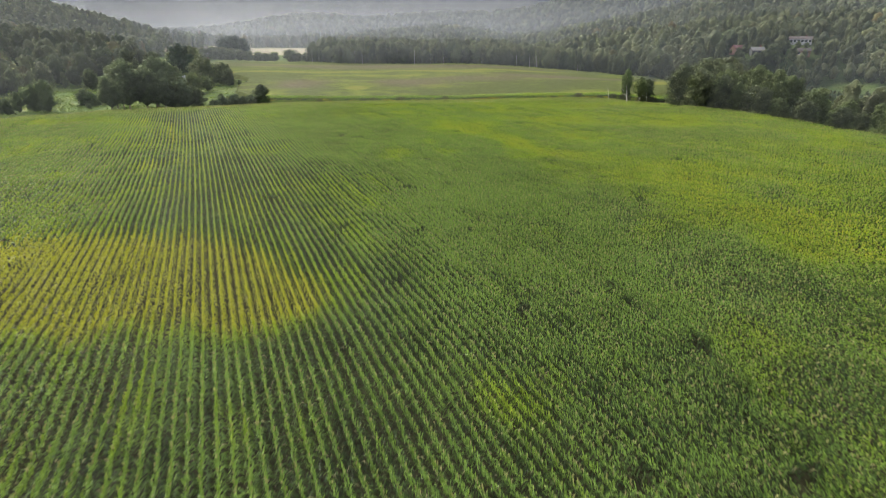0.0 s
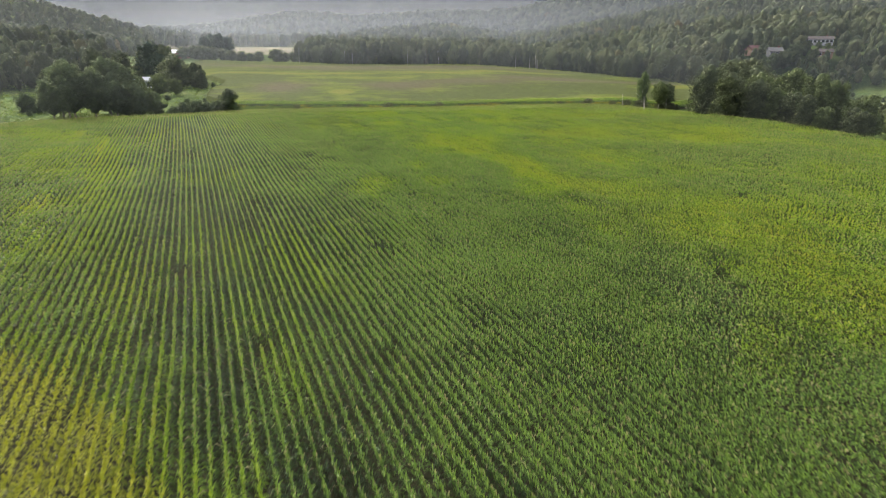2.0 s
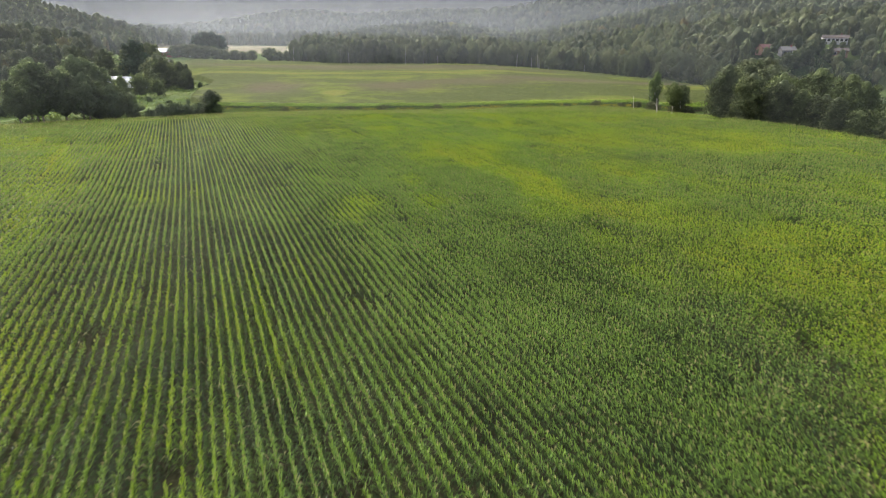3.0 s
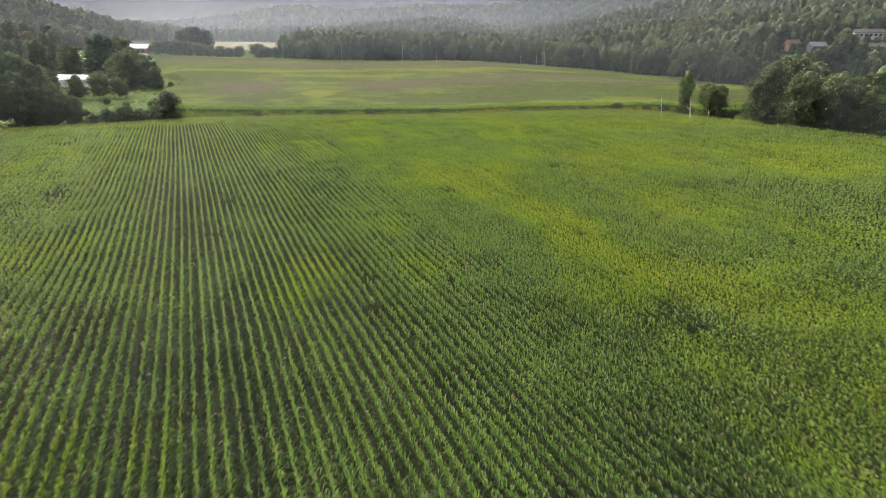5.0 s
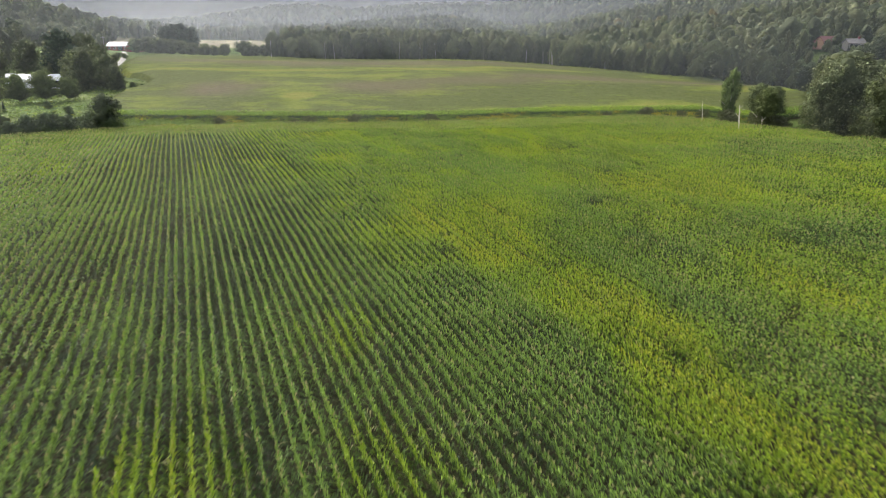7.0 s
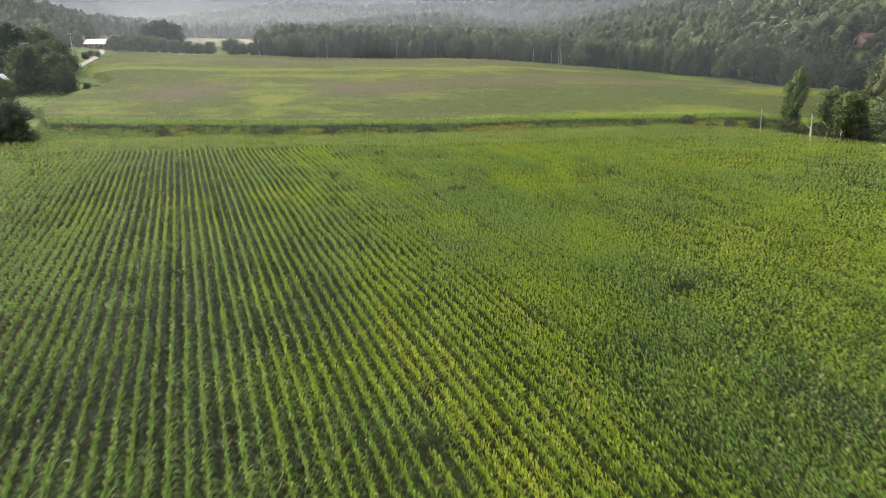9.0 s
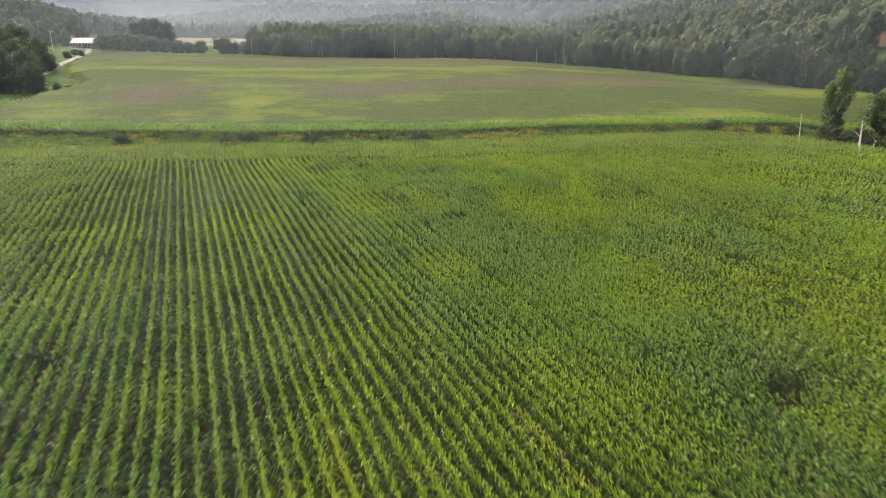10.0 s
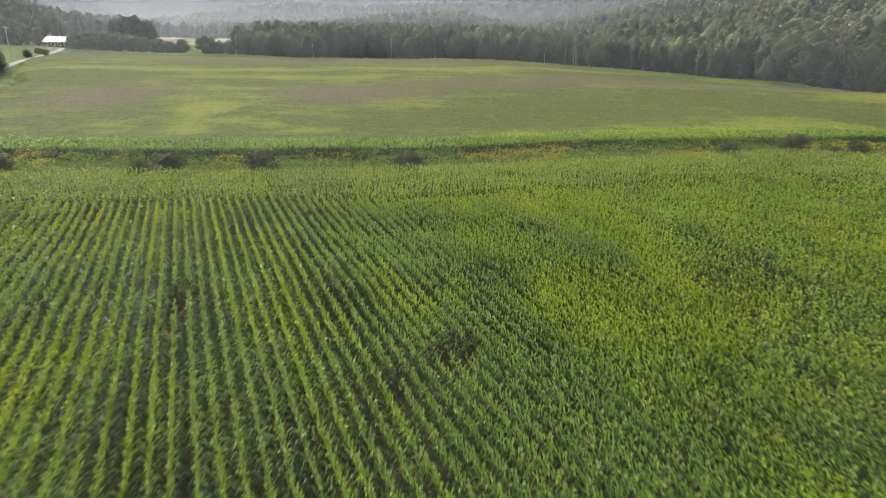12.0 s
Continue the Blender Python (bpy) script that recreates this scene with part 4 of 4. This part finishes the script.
many("tall_tree", "tall light green tree rising behind the bank", "tree", [(121, 207, 21), (124, 226, 22.5), (109, 220, 20), (131, 214, 19), (116, 232, 20), (128, 196, 15), (135, 202, 15)], "oval", LIGHTLEAF, [55, 56, 57], 2600, 0.026, "tall trees on the bank", wide=0.95)
many("broadleaf_tree", "low dark tree hiding the foot of a house", "tree", [(189, 378, 8), (195, 374, 9), (198, 385, 6.5), (202, 374, 10.5), (207.5, 373, 11.5), (214, 376, 12), (216, 398, 8), (221, 384, 9), (229, 388, 6.5), (235, 387, 6), (241, 387, 5.5), (226, 376, 8), (246, 382, 9)], "round", BROADLEAF, [35, 36, 37], 1300, 0.036, "trees by the houses")
many("hedge_tree", "rounded dark tree in the hedge beyond the field", "tree", [(-212, 514, 11), (-204, 515, 12), (-196, 514, 12), (-188, 515, 11.5), (-180, 514, 10.5), (-172, 512, 9.5), (-164, 513, 9), (-157, 512, 8), (-150, 513, 9), (-135, 512, 11.5), (-128, 514, 8.5), (-121, 512, 9), (-168, 382, 9), (-176, 389, 10), (-183, 442, 3.6), (-190, 448, 3.6), (-179, 424, 4)], "bush", BROADLEAF, [61, 62, 63], 900, 0.042, "hedge beyond the field", wide=1.05)
many("pine_tree", "tall dark pine above the hedge", "tree", [(-203, 552, 20), (-210, 556, 18), (-196, 553, 21), (-190, 556, 18)], "oval", NEEDLES, [64], 800, 0.045, "pines beyond the field", wide=1.2)
many("ditch_shrub", "dark bushy shrub among weeds in the ditch", "shrub", [(-29, 236, 3.8), (-32.5, 235.5, 3.0), (-18, 237, 4.0), (1, 238, 4.0), (60.5, 254, 4.2), (48.5, 250, 3.2), (70, 253, 3.2), (75, 251, 3.8), (-52, 238, 3.0), (66, 252, 2.4), (79, 242, 3.6), (87, 245, 3.8), (90, 252, 4.2), (81.5, 232.5, 4.6), (84.5, 238, 5.2), (86.8, 234.5, 4.6), (78.6, 245, 4.8)], "bush", SHRUB, [24, 25], 1500, 0.042, "shrubs in the ditch", dry=0.35, wide=0.95)


# ---- dead trunks ----
def dead_trunk(u, v, tall, radius, seed, label):
    root = new("dead_tree")
    part("trunk", wood_bm(seed, tall, radius, 3, 1.0, 0.5, 0.006), PALE_BARK, root)
    root.matrix_world = pose(*on_ground(u, v, 0.2), 0, -8, -21)
    tagged(root, label, "dead tree", "dead trees by the ditch")


dead_trunk(76.3, 233.5, 6.5, 0.24, 71, "broken pale dead trunk beside the ditch")
dead_trunk(71, 241.8, 6.5, 0.10, 72, "thin bleached dead tree beside the ditch")
dead_trunk(79, 246, 4.0, 0.10, 73, "short bleached dead stem beside the ditch")


# pale stems at the front of the far woods
stems = []
for i in range(46):
    su = rng.uniform(-115, 110)
    sv = float(np.interp(su, [-120, 60, 84, 121], [501, 501, 489, 461])) + rng.uniform(0, 5)
    bx, by, bz = on_ground(su, sv, 0.3)
    a = np.arange(4) * math.tau / 4
    ring = np.stack([np.cos(a), np.sin(a), 0 * a], -1)
    lean, tall = rng.normal(0, 0.5, 2), rng.uniform(8, 13)
    pts = np.concatenate([ring * 0.13 + (bx, by, bz), ring * 0.06 + (bx + lean[0], by + lean[1], bz + tall)])
    tri = [(j, (j + 1) % 4, 4 + (j + 1) % 4) for j in range(4)] + [(j, 4 + (j + 1) % 4, 4 + j) for j in range(4)]
    stems.append((pts, np.array(tri), {"tone": np.zeros(8)}))
vv, tt, aa = join(*stems)
tagged(soup("birch_stems", vv, tt, PALE_BARK), "slender pale stems at the edge of the woods", "tree trunks", kind="stuff")


# ---- weeds in the ditch and on the meadow ----
def weeds(name, label, u, v, tall, spread, blades, yellow, size):
    x, y = world_xy(u, v)
    z = height(u, v)
    n = len(u)
    r = rng.normal(0, spread, (n, blades, 2))
    hh = tall[:, None] * rng.uniform(0.25, 1.0, (n, blades))
    c = np.stack([x[:, None] + r[..., 0], y[:, None] + r[..., 1], z[:, None] + hh], -1).reshape(-1, 3)
    m = len(c)
    d1, d2 = rng.normal(0, 1, (m, 3)) * (1, 1, 0.8), rng.normal(0, 1, (m, 3)) * (1, 1, 0.8)
    s = size * rng.uniform(0.6, 1.4, (m, 1))
    pts = np.stack([c - d1 * s * 0.6, c + d2 * s * 0.6, c + d1 * s * 0.6 + (0, 0, 0.05), c - d2 * s * 0.5], 1).reshape(-1, 3)
    k = (np.arange(m) * 4)[:, None]
    tris = np.concatenate([k + np.array([[0, 1, 2]]), k + np.array([[0, 2, 3]])])
    tone = np.clip(rng.normal(0, 0.15, m) + np.repeat(rng.uniform(0.1, 0.8, n), blades), 0, 1)
    gold = np.repeat(yellow, blades) * (hh.ravel() > 0.62 * np.repeat(tall, blades))
    tagged(soup(name, pts, tris, WEED, {"tone": np.repeat(tone, 4), "dry": np.repeat(gold, 4)}), label, "weeds", kind="stuff")


u = rng.uniform(-84, 92, 9000)
a, b = ditch_near(u) + 0.3, ditch_far(u) - 0.2
v = a + (b + 2.6 - a) * rng.random(len(u)) ** 0.85
gold = ((fractal(u, v, 5, 2, 101) > 0.59) | ((v < a + 1.6) & (fractal(u, 0 * v, 4, 2, 105) > 0.5) & (u < 5))) * rng.uniform(0.2, 0.9, len(u))
weeds("ditch_weeds", "rank green weeds and yellow goldenrod filling the ditch", u, v, 0.6 + 1.6 * fractal(u, v, 3.2, 2, 102), 0.30, 10, gold, 0.13)
u = rng.uniform(-215, -74, 6500)
v = rng.uniform(175, 330, len(u))
k = (v > ditch_near(u) + 1) & (u < far_left_edge(v) - 1) & (fractal(u, v, 9, 2, 103) > 0.3)
weeds("meadow_weeds", "tall rough grass and weeds on the meadow", u[k], v[k], 0.3 + 0.8 * fractal(u[k], v[k], 6, 2, 104), 0.6, 8, 0.3 * (rng.random(k.sum()) < 0.1), 0.2)


# ---- buildings ----
def box_bm(x0, x1, y0, y1, z0, z1):
    bm = bmesh.new()
    bmesh.ops.create_cube(bm, size=1.0)
    bmesh.ops.transform(bm, matrix=Matrix.Translation(((x0 + x1) / 2, (y0 + y1) / 2, (z0 + z1) / 2)) @ Matrix.Diagonal((x1 - x0, y1 - y0, z1 - z0, 1)), verts=bm.verts)
    return bm


def gable_bm(length, depth, eaves, ridge, z0=-1.0):
    """Walls with pointed ends; the ridge runs along x."""
    bm = bmesh.new()
    rows = []
    for x in (-length / 2, length / 2):
        rows.append([bm.verts.new(p) for p in ((x, -depth / 2, z0), (x, depth / 2, z0), (x, depth / 2, eaves), (x, 0, ridge), (x, -depth / 2, eaves))])
    bm.faces.new(rows[0])
    bm.faces.new(rows[1][::-1])
    for i in range(5):
        bm.faces.new((rows[0][i], rows[1][i], rows[1][(i + 1) % 5], rows[0][(i + 1) % 5]))
    bmesh.ops.recalc_face_normals(bm, faces=bm.faces)
    return bm


def slab_bm(length, depth, eaves, ridge, side, over=0.5, thick=0.15):
    """One roof slope, with a small overhang."""
    bm = bmesh.new()
    run, lift = depth / 2, ridge - eaves
    k = (run + over) / run
    lx = length / 2 + over
    pts = [(-lx, 0, ridge), (lx, 0, ridge), (lx, side * run * k, ridge - lift * k), (-lx, side * run * k, ridge - lift * k)]
    low = [bm.verts.new((x, y, z + 0.02)) for x, y, z in pts]
    high = [bm.verts.new((x, y, z + 0.02 + thick)) for x, y, z in pts]
    bm.faces.new(low)
    bm.faces.new(high)
    for i in range(4):
        bm.faces.new((low[i], low[(i + 1) % 4], high[(i + 1) % 4], high[i]))
    bmesh.ops.recalc_face_normals(bm, faces=bm.faces)
    return bm


def building(name, label, cat, u, v, turn, length, depth, eaves, ridge, wall, roof, windows=0, doors=(), group="", chimney=False, storeys=1):
    root = new(name)
    part("wall", gable_bm(length, depth, eaves, ridge), wall, root)
    for side in (-1, 1):
        part("roof_slope", slab_bm(length, depth, eaves, ridge, side), roof, root)
    for i in range(windows * storeys):
        x = -length / 2 + length * (i % windows + 0.5) / windows
        top = eaves - 0.5 - 2.8 * (i // windows)
        w = part("window", box_bm(x - 0.85, x + 0.85, -depth / 2 - 0.08, -depth / 2 + 0.02, top - 1.7, top), WHITE_BOARD, root)
        part("pane", box_bm(x - 0.74, x + 0.74, -depth / 2 - 0.10, -depth / 2 - 0.06, top - 1.6, top - 0.1), GLASS_AND_DOORWAY, w)
    for x, w, h in doors:
        # the wall stays closed: a dark panel paints the doorway's inner shade
        part("door", box_bm(x - w / 2, x + w / 2, -depth / 2 - 0.06, -depth / 2 + 0.02, 0.0, h), GLASS_AND_DOORWAY, root, "dark panel standing in for a shaded open doorway")
    if chimney:
        part("chimney", box_bm(length * 0.2, length * 0.2 + 0.7, -0.35, 0.35, ridge - 0.8, ridge + 1.0), RED_BOARD, root)
    root.matrix_world = pose(*on_ground(u, v), 0, 0, turn - 21)
    tagged(root, label, cat, group)
    return root


building("long_barn", "long low white barn with a pale tin roof", "barn", -169, 336, 0, 50, 11, 2.6, 4.6, WHITE_BOARD, TIN_ROOF, 0, ((17, 3.6, 2.9), (-10, 3, 2.6)))
building("red_barn", "red boarded barn with a pale tin roof", "barn", -232, 530, 4, 15, 12, 3.0, 5.8, RED_BOARD, TIN_ROOF, 4, ((2, 3.6, 2.9),), "farm barns")
building("red_barn", "red barn with its gable towards the field", "barn", -219, 526, 94, 14, 9, 3.0, 5.6, RED_BOARD, TIN_ROOF, 3, (), "farm barns")
building("white_shed", "small white shed beside the red barns", "shed", -212, 535, 0, 9, 7, 3.0, 5.0, WHITE_BOARD, TIN_ROOF, 1, (), "farm barns")
building("house", "long pale house with dark windows on a mown slope", "house", 242, 397, -28, 13, 8, 2.8, 4.4, PALE_BOARD, BROWN_ROOF, 6, ((-7.6, 1.0, 2.1),), "houses on the slope", True)
building("house", "small house with a red roof among trees", "house", 202, 399, 10, 8, 6, 3.0, 5.2, TAN_BOARD, RED_ROOF, 3, ((2, 1.0, 2.1),), "houses on the slope")
building("house", "grey boarded house with a grey roof among trees", "house", 209, 388, -8, 7.5, 6, 2.6, 4.6, GREY_BOARD, GREY_ROOF, 3, ((2, 1.0, 2.1),), "houses on the slope", True)

building("house", "low tan house below the pale one", "house", 234, 380, -20, 9, 7, 2.8, 4.4, TAN_BOARD, BROWN_ROOF, 2, ((2.6, 1.0, 2.1),), "houses on the slope")

# ---- farm track and utility pole ----
def ribbon(name, label, pts, width, mat):
    pts = np.array(pts, float)
    t = np.linspace(0, len(pts) - 1, 40)
    u, v = np.interp(t, range(len(pts)), pts[:, 0]), np.interp(t, range(len(pts)), pts[:, 1])
    du, dv = np.gradient(u), np.gradient(v)
    n = np.hypot(du, dv)
    rows = []
    for s in (-0.5, -0.17, 0.17, 0.5):
        a, b = u + s * width * dv / n, v - s * width * du / n
        x, y = world_xy(a, b)
        rows.append(np.stack([x, y, height(a, b) + 0.3], -1))
    vv = np.stack(rows, 1).reshape(-1, 3)
    tagged(soup(name, vv, grid_tris(40, 4), mat), label, "road", kind="structure")


ribbon("road", "pale gravel farm track beside the field", [(-150, 340), (-152, 368), (-162, 396), (-178, 430), (-200, 475), (-222, 514)], 2.9, GRAVEL)


def utility_pole(u, v, tall):
    root = new("utility_pole")
    bm = bmesh.new()
    bmesh.ops.create_cone(bm, cap_ends=True, segments=10, radius1=0.17, radius2=0.11, depth=tall + 0.5, matrix=Matrix.Translation((0, 0, tall / 2 - 0.25)))
    part("pole", bm, POLE_WOOD, root)
    part("crossarm", box_bm(-1.2, 1.2, -0.06, 0.06, tall - 0.8, tall - 0.65), POLE_WOOD, root)
    for x in (-1.05, -0.4, 0.4, 1.05):
        bm = bmesh.new()
        bmesh.ops.create_cone(bm, cap_ends=True, segments=8, radius1=0.06, radius2=0.03, depth=0.18, matrix=Matrix.Translation((x, 0, tall - 0.56)))
        part("insulator", bm, WHITE_BOARD, root)
    root.matrix_world = pose(*on_ground(u, v), 0, 3, 30)
    tagged(root, "weathered wooden utility pole with a crossarm", "utility pole")


utility_pole(-176, 410, 13)
